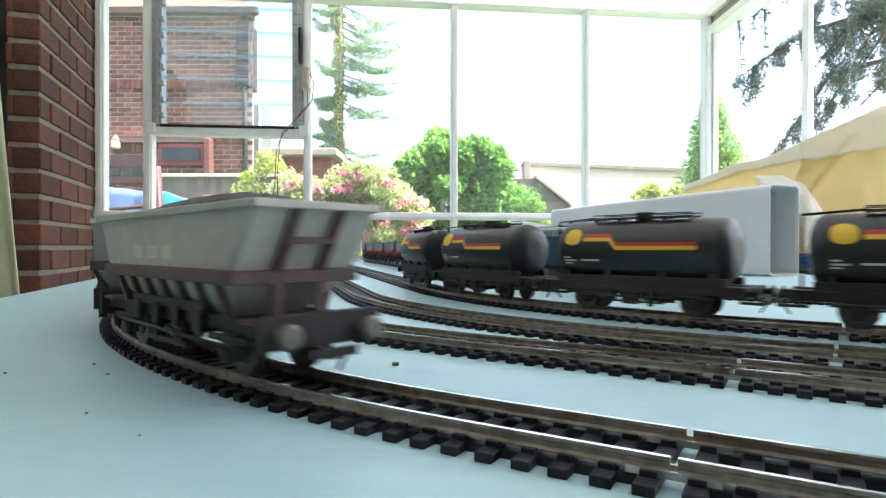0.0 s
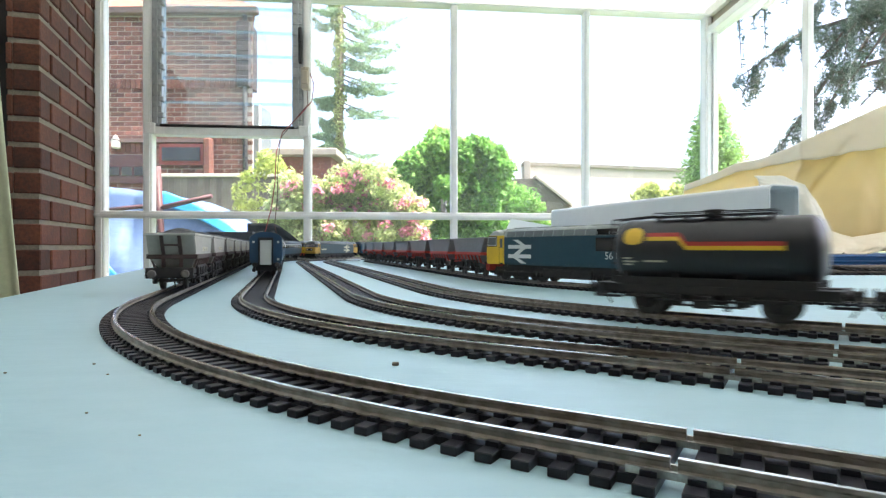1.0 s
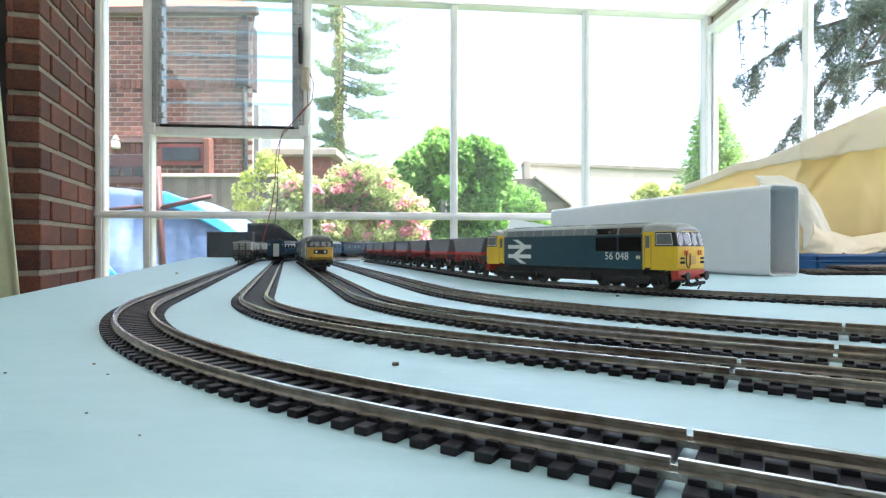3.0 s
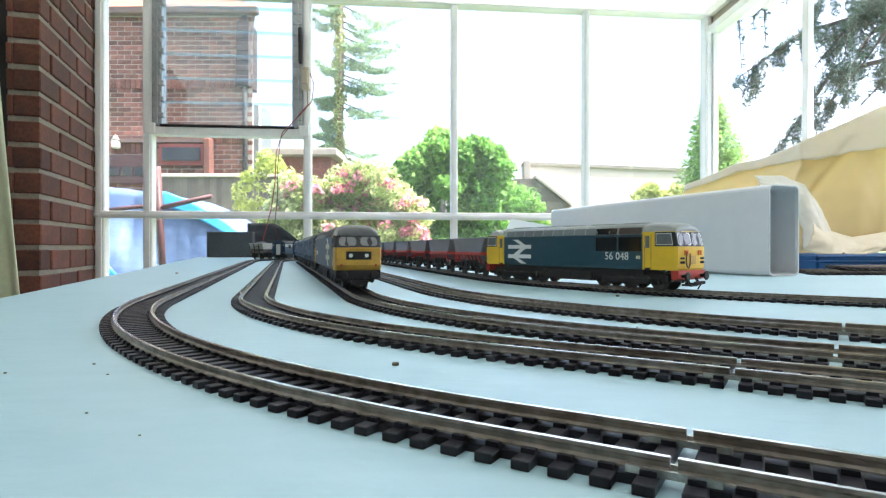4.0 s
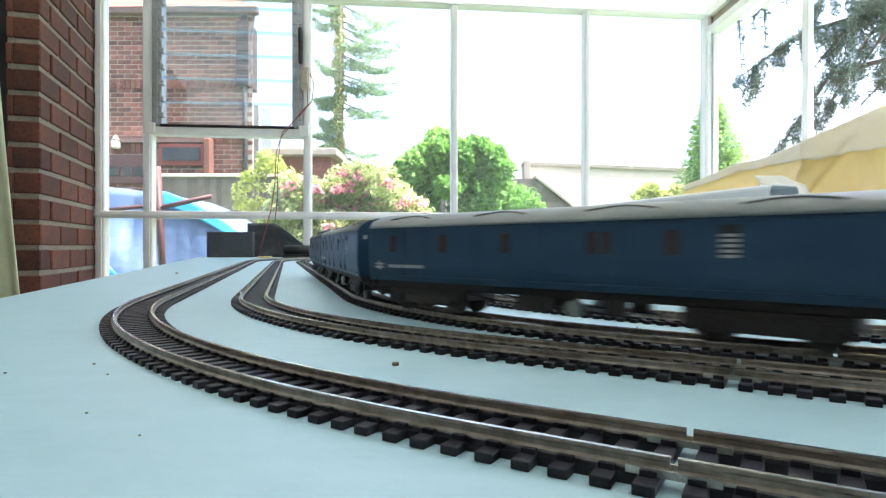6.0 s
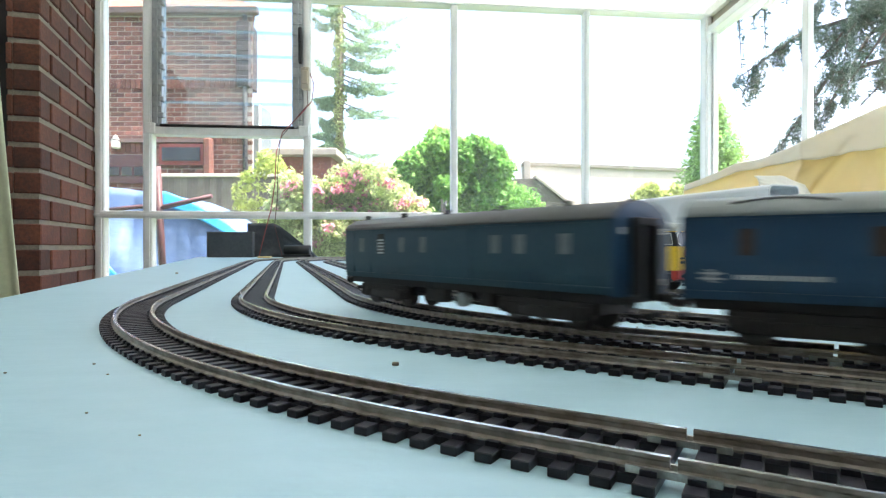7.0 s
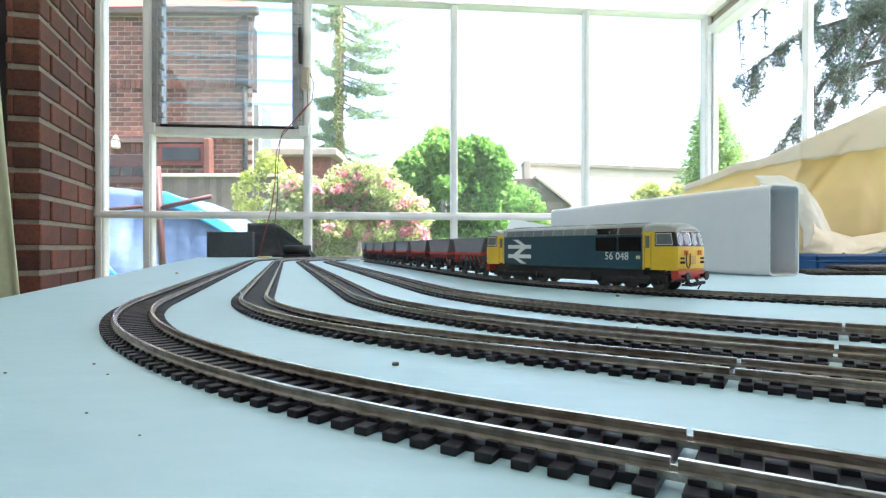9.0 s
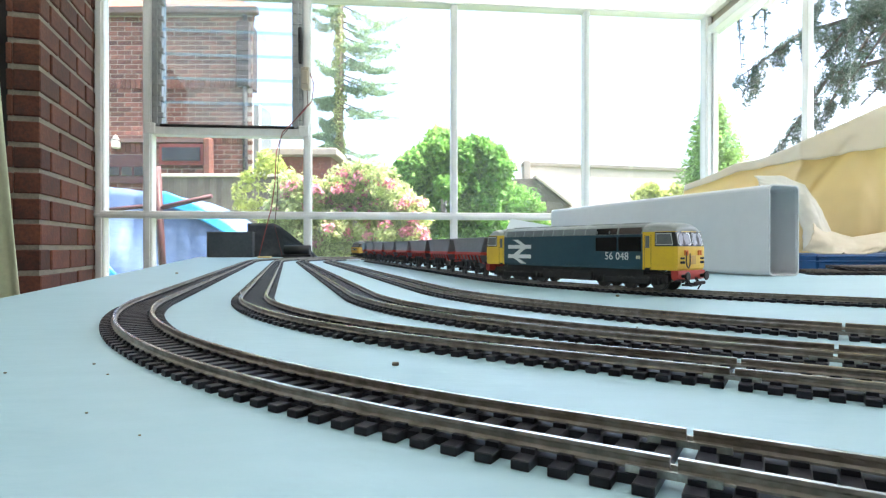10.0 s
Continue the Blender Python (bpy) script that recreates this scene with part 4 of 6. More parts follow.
def coach(label, L=240, side_m=None, roof_m=None, end_m=None, windows=(), doors=(), vents=0, ribs=0, upper=None, gangway_m=None, logo=None, grilles=(), name="parcels_van"):
    """A bogie van or coach. windows: (x0, x1, z0, z1, glass)."""
    v = tagged(new(name), label, "railway coach", "")
    h = L / 2
    zt = 43.0
    bm = bmesh.new()
    ring = [(-16.6, 15.2), (16.6, 15.2), (17.8, 22), (18.0, 28), (17.6, zt), (-17.6, zt), (-18.0, 28), (-17.8, 22)]
    mloft(bm, [[(x, y, z) for y, z in ring] for x in (-h + 1, h - 1)])
    part("body", bm, side_m, v)
    arcs = [(17.9, zt - 0.4), (17.6, zt + 0.9), (15.6, zt + 3.1), (11.0, zt + 5.4), (5.5, zt + 6.7), (0, zt + 7.1)]
    bm = bmesh.new()
    mloft(bm, [[(x, y, z) for y, z in mirror_y(arcs)] for x in (-h + 0.6, h - 0.6)], smooth=True)
    part("roof", bm, roof_m, v)
    if ribs:
        for i in range(ribs):
            x = -h + L * (i + 0.5) / ribs
            for s in (-1, 1):
                bm = bmesh.new()
                # shallow crescent-shaped rain strips above the doors
                pts = [(x - 14 + 28 * j / 8, s * (14.4 - 3.6 * sin(pi * j / 8)), zt + 3.9 + 1.6 * sin(pi * j / 8)) for j in range(9)]
                mloft(bm, [[(q, v_y + s * 0.5 * cos(g), v_z + 0.5 * sin(g)) for g in (0, 1.26, 2.51, 3.77, 5.03)] for q, v_y, v_z in pts])
                part("rain_strip", bm, M_ROOFD, v)
    if vents:
        for i in range(vents):
            bm = bmesh.new()
            x = -h + L * (i + 0.5) / vents
            y = 7 if i % 2 else -7
            mtube(bm, (x, y, zt + 5.2), (x, y, zt + 7.6), 1.6, n=10)
            mtube(bm, (x, y, zt + 7.6), (x, y, zt + 8.6), 2.2, 1.4, n=10)
            part("roof_vent", bm, M_ROOFD, v)
    for e in (-1, 1):
        bm = bmesh.new()
        er = [(-16.4, 14.6), (16.4, 14.6), (17.6, 22), (17.8, 28), (17.4, zt), (15.2, zt + 2.8), (10.8, zt + 5.1), (5.4, zt + 6.4), (0, zt + 6.8), (-5.4, zt + 6.4), (-10.8, zt + 5.1), (-15.2, zt + 2.8), (-17.4, zt), (-17.8, 28), (-17.6, 22)]
        mloft(bm, [[(e * x, y * k, z) for y, z in er] for x, k in ((h - 1.2, 1), (h + 0.2, 0.985))])
        end = part("coach_end", bm, end_m, v)
        bm = bmesh.new()
        for y0, y1, z0, z1 in ((-8, -6.2, 12.5, 42), (6.2, 8, 12.5, 42), (-8, 8, 40.5, 43.5)):
            mbox(bm, e * h, e * (h + 2.8), y0, y1, z0, z1, 0.3)
        part("gangway", bm, M_RUBBER, end)
        bm = bmesh.new()
        mbox(bm, e * h, e * (h + 1.5), -6.2, 6.2, 13, 40.6, 0.3)
        part("gangway_door", bm, gangway_m or M_RUBBER, end, "pale gangway door" if gangway_m else "dark gangway door")
        bm = bmesh.new()
        for y, z in ((13.2, 38.5), (-13.2, 38.5), (13.2, 19)):
            mbox(bm, e * h, e * (h + 0.7), y - 1.2, y + 1.2, z - 1.2, z + 1.2)
        part("end_plate", bm, M_GREY, end)
    for s in (-1, 1):
        for x0, x1, z0, z1, mt in windows:
            w = bmesh.new()
            mbox(w, x0, x1, s * 17.3, s * 17.95, z0, z1, 0.15)
            part("window", w, mt, v)
        if upper is not None:
            bm = bmesh.new()
            mbox(bm, -h + 2, h - 2, s * 17.2, s * 17.85, 29, 40.5)
            part("grey_band", bm, upper, v)
        bm = bmesh.new()
        for x in doors:
            mbox(bm, x - 0.15, x + 0.15, s * 17.2, s * 18.12, 17, zt - 0.6)
        mbox(bm, -h + 1, h - 1, s * 17.0, s * 18.1, 17.6, 18.1)
        mbox(bm, -h + 1, h - 1, s * 17.4, s * 18.15, zt - 1.3, zt - 0.8)
        part("door_line", bm, M_RUBBER if mt is None else side_m, v)
        for x0, x1 in grilles:
            bm = bmesh.new()
            mbox(bm, x0, x1, s * 17.4, s * 17.98, 28.6, 40.0)
            panel = part("side_grille", bm, M_RUBBER, v)
            for i in range(5):
                bm = bmesh.new()
                mbox(bm, x0 + 0.3, x1 - 0.3, s * 17.6, s * 18.2, 29 + i * 1.75, 30 + i * 1.75)
                part("grille_bar", bm, M_GRILLE, panel)
        if logo is not None:
            double_arrow(v, s * logo, 23, 7, 4.4, s, s * 17.95, M_GRILLE)
            bars(v, *sorted((s * (logo - 7), s * (logo - 33))), 22.0, 23.6, s, s * 17.95, M_GRILLE, 15)
    bm = bmesh.new()
    mbox(bm, -h + 2, h - 2, -13, 13, 11.6, 15.4)
    for s in (-1, 1):
        mbox(bm, -h + 4, h - 4, s * 12.6, s * 14.6, 12.2, 15.3)
        mtube(bm, (-34, s * 9, 8), (34, s * 9, 5.4), 0.5, n=6)
        mtube(bm, (-34, s * 9, 8), (-60, s * 9, 11), 0.5, n=6)
        mbox(bm, -20, -4, s * 8, s * 14, 5.2, 12.4, 0.6)
        mbox(bm, 22, 30, s * 9, s * 14, 6.0, 12.4, 0.4)
    part("underframe", bm, M_BLACK, v)
    bm = bmesh.new()
    for s in (-1, 1):
        mtube(bm, (8, s * 9.5, 7.4), (8, s * 13.6, 7.4), 3.4, n=16)
    part("dynamo", bm, M_ROOF, v, "round grey underframe cylinder")
    for x in (-h + 38, h - 38):
        bogie(v, x, (-17, 17), 6.4, 23)
    buffers(v, h + 0.2, 13.0, 11.6, 2.8)
    couplings(v, h + 1.4, 7.0)
    return v


# ---- the room and the board ----
def sight(across, down, dist):
    """A place on a bearing at a depth: sideways and height from slopes."""
    return Vector(((across - 784) / 1030 * dist, dist, EYE + (438 - down) / 1030 * dist))


def struct(ob, label=""):
    return tagged(ob, label, kind="structure")


ROT = degrees(atan2(0.26, 2.5))  # the window wall's turn
WALL = pose(-1.31, 2.25, 0, 0, 0, ROT)  # its left end; x along the wall, y outwards
WLEN = 2.50
EAVE = EYE + 0.985
SIDE = pose(-1.31, 2.25, 0, 0, 0, 106.0)  # left wall, towards the window


def room():
    # floor slab and ground
    bm = bmesh.new()
    box(bm, -2.2, 2.6, -1.6, 2.6, -0.08, 0.0)
    struct(part("floor", bm, M_FLOOR), "plain grey concrete floor")
    bm = bmesh.new()
    n = 60
    vs = {}
    for i in range(n + 1):
        for j in range(n + 1):
            u, w = (i / n * 2 - 1), (j / n * 2 - 1)
            x, y = 400 * u * abs(u) ** 2, 400 * w * abs(w) ** 2 + 8
            vs[i, j] = bm.verts.new((x, y, -0.12 + 0.03 * noise.noise((x, y, 0)) * (1 if hypot(x, y - 8) < 40 else 8)))
    for i in range(n):
        for j in range(n):
            bm.faces.new((vs[i, j], vs[i + 1, j], vs[i + 1, j + 1], vs[i, j + 1]))
    struct(part("ground", bm, M_GRASS), "rough green garden lawn")
    # unseen house wall, tall and dark to hold back light; walls that close the room
    bm = bmesh.new()
    box(bm, -6.0, 6.0, -1.8, -1.5, -0.1, 5.2)
    struct(part("wall_house", bm, M_INWALL), "plain unseen house wall, added to block light from behind")
    bm = bmesh.new()
    box(bm, 1.72, 1.80, -1.5, 2.3, -0.1, 0.55)
    struct(part("wall_east", bm, M_INWALL))
    bm = bmesh.new()
    box(bm, -1.6, WLEN + 0.1, -0.02, 0.10, -0.1, 0.52)
    w = part("wall_north", bm, M_INWALL, place=WALL)
    struct(w, "low wall under the glazing")
    # near-black wall left of the pier, out of view, in the shade colour
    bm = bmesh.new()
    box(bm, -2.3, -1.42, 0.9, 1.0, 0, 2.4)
    struct(part("wall_west", bm, M_DARK), "unseen near-black wall left of the brick pier, coloured as shade")
    bm = bmesh.new()
    box(bm, -2.3, -2.2, -1.5, 0.95, 0, 2.4)
    struct(part("wall_west_side", bm, M_INWALL))


def board():
    ob = tagged(new("baseboard"), "pale blue painted railway baseboard on trestles", "baseboard")
    # left edge runs parallel to the tracks
    e0, e1 = Vector((-0.315, 0.40)), Vector((-0.93, 2.22))
    d = (e1 - e0).normalized()
    p = e0 - d * 0.9
    bm = bmesh.new()
    outline = [p, Vector((1.5, p.y)), Vector((1.5, 2.30)), Vector((0.6, 2.36)), e1]
    loft(bm, [[Vector((q.x, q.y, z)) for q in outline] for z in (BOARD - 0.018, BOARD)])
    part("board_top", bm, M_BOARD, ob)
    for x, y in ((-0.1, -0.2), (1.4, -0.2), (-0.72, 2.1), (1.4, 2.2)):
        bm = bmesh.new()
        box(bm, x - 0.025, x + 0.025, y - 0.025, y + 0.025, 0.0, BOARD - 0.018, 0.003)
        part("leg", bm, M_BOARD_EDGE, ob)
    return ob


def post(name, x, w, z0, z1, depth=0.045, material=None, parent=None):
    bm = bmesh.new()
    box(bm, x - w / 2, x + w / 2, -depth / 2, depth / 2, z0, z1, 0.003)
    box(bm, x - w * 0.28, x + w * 0.28, -depth / 2 - 0.006, -depth / 2, z0 + 0.002, z1 - 0.002, 0.001)
    return part(name, bm, material or M_FRAME, parent)


def wall_x(across):
    """Distance along the window wall of a bearing, as its sideways slope."""
    k = (across - 784) / 1030
    c, s = cos(radians(ROT)), sin(radians(ROT))
    return (k * 2.25 + 1.31) / (c - k * s)


def glazing():
    g = tagged(new("window_1"), "white framed conservatory glazing with a mid rail", "window", kind="structure")
    g.matrix_basis = WALL
    zr = EYE + 0.127
    posts = [(180, 0.037), (265, 0.034), (545, 0.030), (803, 0.027), (1036, 0.025), (1249, 0.030)]
    xs = [wall_x(a) for a, _ in posts]
    for (across, w), x in zip(posts, xs):
        post("mullion", x, w, 0.52, EAVE, parent=g)
    bm = bmesh.new()
    box(bm, xs[0] - 0.06, xs[-1] + 0.02, -0.028, 0.028, zr - 0.014, zr + 0.014, 0.003)
    box(bm, xs[0] - 0.06, xs[-1] + 0.02, -0.036, -0.028, zr - 0.009, zr + 0.002, 0.001)
    part("transom", bm, M_FRAME, g)
    bm = bmesh.new()
    box(bm, xs[0] - 0.1, xs[-1] + 0.04, -0.03, 0.03, EAVE, EAVE + 0.008, 0.002)
    part("eave_rail", bm, M_FRAME, g)
    bm = bmesh.new()
    box(bm, xs[0] - 0.1, xs[-1] + 0.04, -0.06, 0.06, 0.515, 0.54, 0.004)
    part("sill", bm, M_FRAME, g)
    for a, b in zip(xs, xs[1:]):
        for z0, z1 in ((0.54, zr - 0.014), (zr + 0.014, EAVE)):
            if z1 == EAVE and abs(a - xs[1]) < 0.01:
                z1 = EYE + 0.45
            bm = bmesh.new()
            box(bm, a + 0.01, b - 0.01, 0.004, 0.007, z0 + 0.001, z1 - 0.001)
            part("pane", bm, M_GLASS, g).visible_shadow = False
    # louvre window
    lv = tagged(new("window_2"), "metal louvre window with horizontal glass blades", "window", kind="structure")
    lv.matrix_basis = WALL
    a, b = xs[1], xs[2]
    z0 = EYE + 0.45
    bm = bmesh.new()
    box(bm, a + 0.017, b - 0.015, -0.03, 0.03, z0 - 0.014, z0 + 0.016, 0.002)
    part("window_sill", bm, M_FRAME, lv)
    bm = bmesh.new()
    box(bm, a + 0.05, b - 0.05, -0.034, 0.02, z0 + 0.016, z0 + 0.026)
    part("sill_seal", bm, M_RUBBER, lv)
    for x0, x1 in ((a + 0.017, a + 0.055), (b - 0.058, b - 0.015)):
        bm = bmesh.new()
        box(bm, x0, x1, -0.025, 0.025, z0 + 0.02, EAVE, 0.002)
        box(bm, (x0 + x1) / 2 - 0.004, (x0 + x1) / 2 + 0.004, -0.034, -0.02, z0 + 0.03, EAVE - 0.01)
        for i in range(12):
            z = z0 + 0.05 + i * 0.042
            if z < EAVE - 0.02:
                box(bm, x0 + 0.004, x1 - 0.004, -0.03, -0.02, z, z + 0.02, 0.002)
        part("louvre_carrier", bm, M_ALU, lv)
    i = 0
    z = z0 + 0.03
    while z < EAVE - 0.03:
        bm = bmesh.new()
        box(bm, a + 0.055, b - 0.058, -0.003, 0.003, -0.052, 0.052)
        o = part("blade", bm, M_LOUVRE, lv, place=Matrix.Translation((0, 0, z + 0.045)) @ Matrix.Rotation(radians(-14), 4, "X"))
        o.visible_shadow = False
        # added pale strip below the blade, painting the gleam of its edge
        bm = bmesh.new()
        box(bm, a + 0.055, b - 0.058, -0.0036, 0.0036, -0.0620, -0.0525)
        part("blade_edge", bm, M_BLADE_EDGE, lv, place=o.matrix_basis.copy())
        z += 0.094
    for i in range(9):
        bm = bmesh.new()
        zz = z0 + 0.05 + i * 0.062
        if zz > EAVE - 0.03:
            break
        box(bm, a + 0.046, a + 0.064, -0.030, -0.008, zz, zz + 0.022, 0.004)
        part("blade_clip", bm, M_ALU, lv)
    bm = bmesh.new()
    box(bm, b - 0.030, b - 0.016, -0.052, -0.034, EYE + 0.72, EYE + 0.84, 0.004)
    box(bm, b - 0.030, b - 0.016, -0.060, -0.045, EYE + 0.80, EYE + 0.86, 0.004)
    part("louvre_handle", bm, M_RUBBER, lv, "black louvre handle")
    for x in (a + 0.012, b - 0.012):
        bm = bmesh.new()
        box(bm, x - 0.020, x + 0.020, -0.034, -0.024, z0 - 0.012, z0 + 0.030, 0.003)
        tube(bm, (x, -0.034, z0 + 0.004), (x, -0.038, z0 + 0.004), 0.005, n=8)
        tube(bm, (x, -0.034, z0 + 0.020), (x, -0.038, z0 + 0.020), 0.005, n=8)
        part("corner_plate", bm, M_FRAME, lv)
    # right hand side wall
    sd = tagged(new("window_3"), "white framed side glazing of the conservatory", "window", kind="structure")
    sd.matrix_basis = WALL @ Matrix.Translation((WLEN - 0.02, 0, 0)) @ Matrix.Rotation(radians(-96), 4, "Z")
    for x, w in ((0.022, 0.034), (0.66, 0.029), (1.3, 0.045), (2.0, 0.045)):
        bm = bmesh.new()
        box(bm, x - w / 2, x + w / 2, -0.011, 0.011, 0.52, EAVE, 0.003)
        part("mullion", bm, M_FRAME, sd)
    bm = bmesh.new()
    box(bm, 0.0, 3.4, -0.03, 0.03, EAVE - 0.005, EAVE + 0.035, 0.003)
    box(bm, 0.0, 3.4, -0.03, 0.03, EAVE - 0.075, EAVE - 0.045, 0.003)
    part("eave_rail", bm, M_FRAME, sd)
    bm = bmesh.new()
    box(bm, 0.0, 3.4, -0.012, 0.012, EAVE - 0.045, EAVE - 0.005)
    part("eave_recess", bm, M_STONE, sd)
    for a, b in ((0.06, 0.634), (0.686, 1.276), (1.324, 1.976)):
        bm = bmesh.new()
        box(bm, a, b, 0.002, 0.005, 0.54, EAVE - 0.075)
        part("pane", bm, M_GLASS_SIDE, sd).visible_shadow = False


def roof():
    """Lean-to roof of translucent sheets on bars, rising to the house."""
    r = tagged(new("ceiling"), "translucent lean-to roof sheets on white bars", "roof", kind="structure")
    r.matrix_basis = WALL @ Matrix.Translation((0, 0, EAVE + 0.036)) @ Matrix.Rotation(radians(-10), 4, "X")
    bm = bmesh.new()
    for i in range(5):
        x0 = -0.9 + i * 0.72
        box(bm, x0 + 0.0004, x0 + 0.7196, -4.4, 0.05, 0.012, 0.02)
    part("roof_sheet", bm, M_ROOFSHEET, r)
    for i in range(6):
        bm = bmesh.new()
        x0 = -0.9 + i * 0.72
        box(bm, x0 - 0.012, x0 + 0.012, -4.4, -0.03, -0.006, 0.012, 0.003)
        part("glazing_bar", bm, M_FRAME, r)


BRICKS = []


def pier():
    p = tagged(new("brick_pier"), "red brick pier with pale mortar joints", "brick wall", kind="structure")
    # its outer corner, the face turned to the room and the shaded front
    p.matrix_basis = pose(-1.175, 1.70, 0, 0, 0, 106.5)
    bm = bmesh.new()
    box(bm, 0.006, 0.62, 0.006, 0.084, 0.0, 2.0)
    part("mortar_core", bm, M_MORTAR, p)
    for k in range(8, 26):
        z = EYE + 0.0 - 0.075 * 11 + k * 0.075 - 0.0005
        off = 0.0 if k % 2 else 0.1
        x = 0.0
        first = True
        while x < 0.60:
            ln = 0.078 if (first and off) else 0.1615
            x1 = min(x + ln, 0.60)
            BRICKS.append((p, Matrix.Translation(((x + x1) / 2, 0.035, z + 0.0375)), (x1 - x, 0.07, 0.0605)))
            x = x1 + 0.0135
            first = False
        BRICKS.append((p, Matrix.Translation((0.045, 0.0785, z + 0.0375)), (0.09, 0.016, 0.0605)))
    # solid block whose black paints the shade of the recess beside the bricks
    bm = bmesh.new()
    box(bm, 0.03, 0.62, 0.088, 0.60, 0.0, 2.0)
    part("door_jamb", bm, M_DARK, p, "near-black block standing in for the shaded recess")


def lay_bricks():
    shared = {}
    rnd = random.Random(8)
    for parent, m, size in BRICKS:
        key = tuple(round(c, 3) for c in size)
        if key not in shared:
            bm = bmesh.new()
            box(bm, -size[0] / 2, size[0] / 2, -size[1] / 2, size[1] / 2, -size[2] / 2, size[2] / 2, 0.003)
            me = bpy.data.meshes.new("brick")
            bm.to_mesh(me)
            bm.free()
            me.materials.append(M_BRICK)
            shared[key] = me
        o = new("brick", shared[key])
        o.parent = parent
        o.matrix_basis = m @ pose(rnd.uniform(-0.001, 0.001), rnd.uniform(-0.0015, 0.0015), rnd.uniform(-0.001, 0.001))


def duct():
    """Pale square plastic tube standing on the board, open at the near end."""
    bm = bmesh.new()
    a, b = Vector((0.437, 0.745)), Vector((0.255, 1.25))
    d = (b - a).normalized()
    ln = (b - a).length
    w, h, t = 0.052, 0.117, 0.0022

    def ring(x, o):
        r = 0.006
        out = []
        for cx, cz, a0 in ((w / 2 - o - r, h - o - r, 0), (-w / 2 + o + r, h - o - r, 90), (-w / 2 + o + r, o + r, 180), (w / 2 - o - r, o + r, 270)):
            for k in range(4):
                g = radians(a0 + 30 * k)
                out.append(Vector((x, cx + r * cos(g), cz + r * sin(g))))
        return out
    ob = new("plastic_duct")
    ob.matrix_basis = pose(a.x, a.y, BOARD + 0.0004, 0, 0, degrees(atan2(d.y, d.x)))
    loft(bm, [ring(0.003, 0), ring(ln, 0), ring(ln, t), ring(0.003, t), ring(0.003, 0)], caps=False, smooth=False)
    part("tube", bm, M_PVC, ob)
    bm = bmesh.new()
    loft(bm, [ring(0.0028, 0), ring(0.0004, 0.0001), ring(0, 0.0006), ring(0, t - 0.0003), ring(0.0028, t), ring(0.0028, 0)], caps=False, smooth=False)
    part("cut_edge", bm, M_PVC, ob, "rounded cut edge")
    tagged(ob, "pale grey rectangular plastic duct, open at its end, on the board", "plastic duct")


def foreground():
    # curtain
    bm = bmesh.new()
    rows = []
    for i in range(25):
        z = 0.001 + 1.6 * i / 24
        row = []
        for j in range(31):
            u = j / 30
            x = -0.808 - 0.25 * (1 - u) - 0.095 * max(-0.2, z - 0.75) * u
            row.append(bm.verts.new((x, 1.12 + 0.012 * sin(u * 22 + z * 2), z)))
        rows.append(row)
    for i in range(24):
        for j in range(30):
            f = bm.faces.new((rows[i][j], rows[i][j + 1], rows[i + 1][j + 1], rows[i + 1][j]))
            f.smooth = True
    ob = part("curtain", bm, M_CURTAIN)
    sm = ob.modifiers.new("thick", "SOLIDIFY")
    sm.thickness = 0.002
    tagged(ob, "pale green curtain hanging beside the brick pier", "curtain")


def crumple(name, label, material, fn, nu, nv, category):
    bm = bmesh.new()
    g = [[bm.verts.new(fn(i / nu, j / nv)) for j in range(nv + 1)] for i in range(nu + 1)]
    for i in range(nu):
        for j in range(nv):
            f = bm.faces.new((g[i][j], g[i + 1][j], g[i + 1][j + 1], g[i][j + 1]))
            f.smooth = True
    ob = part(name, bm, material)
    sm = ob.modifiers.new("thick", "SOLIDIFY")
    sm.thickness = 0.0015
    return tagged(ob, label, category)


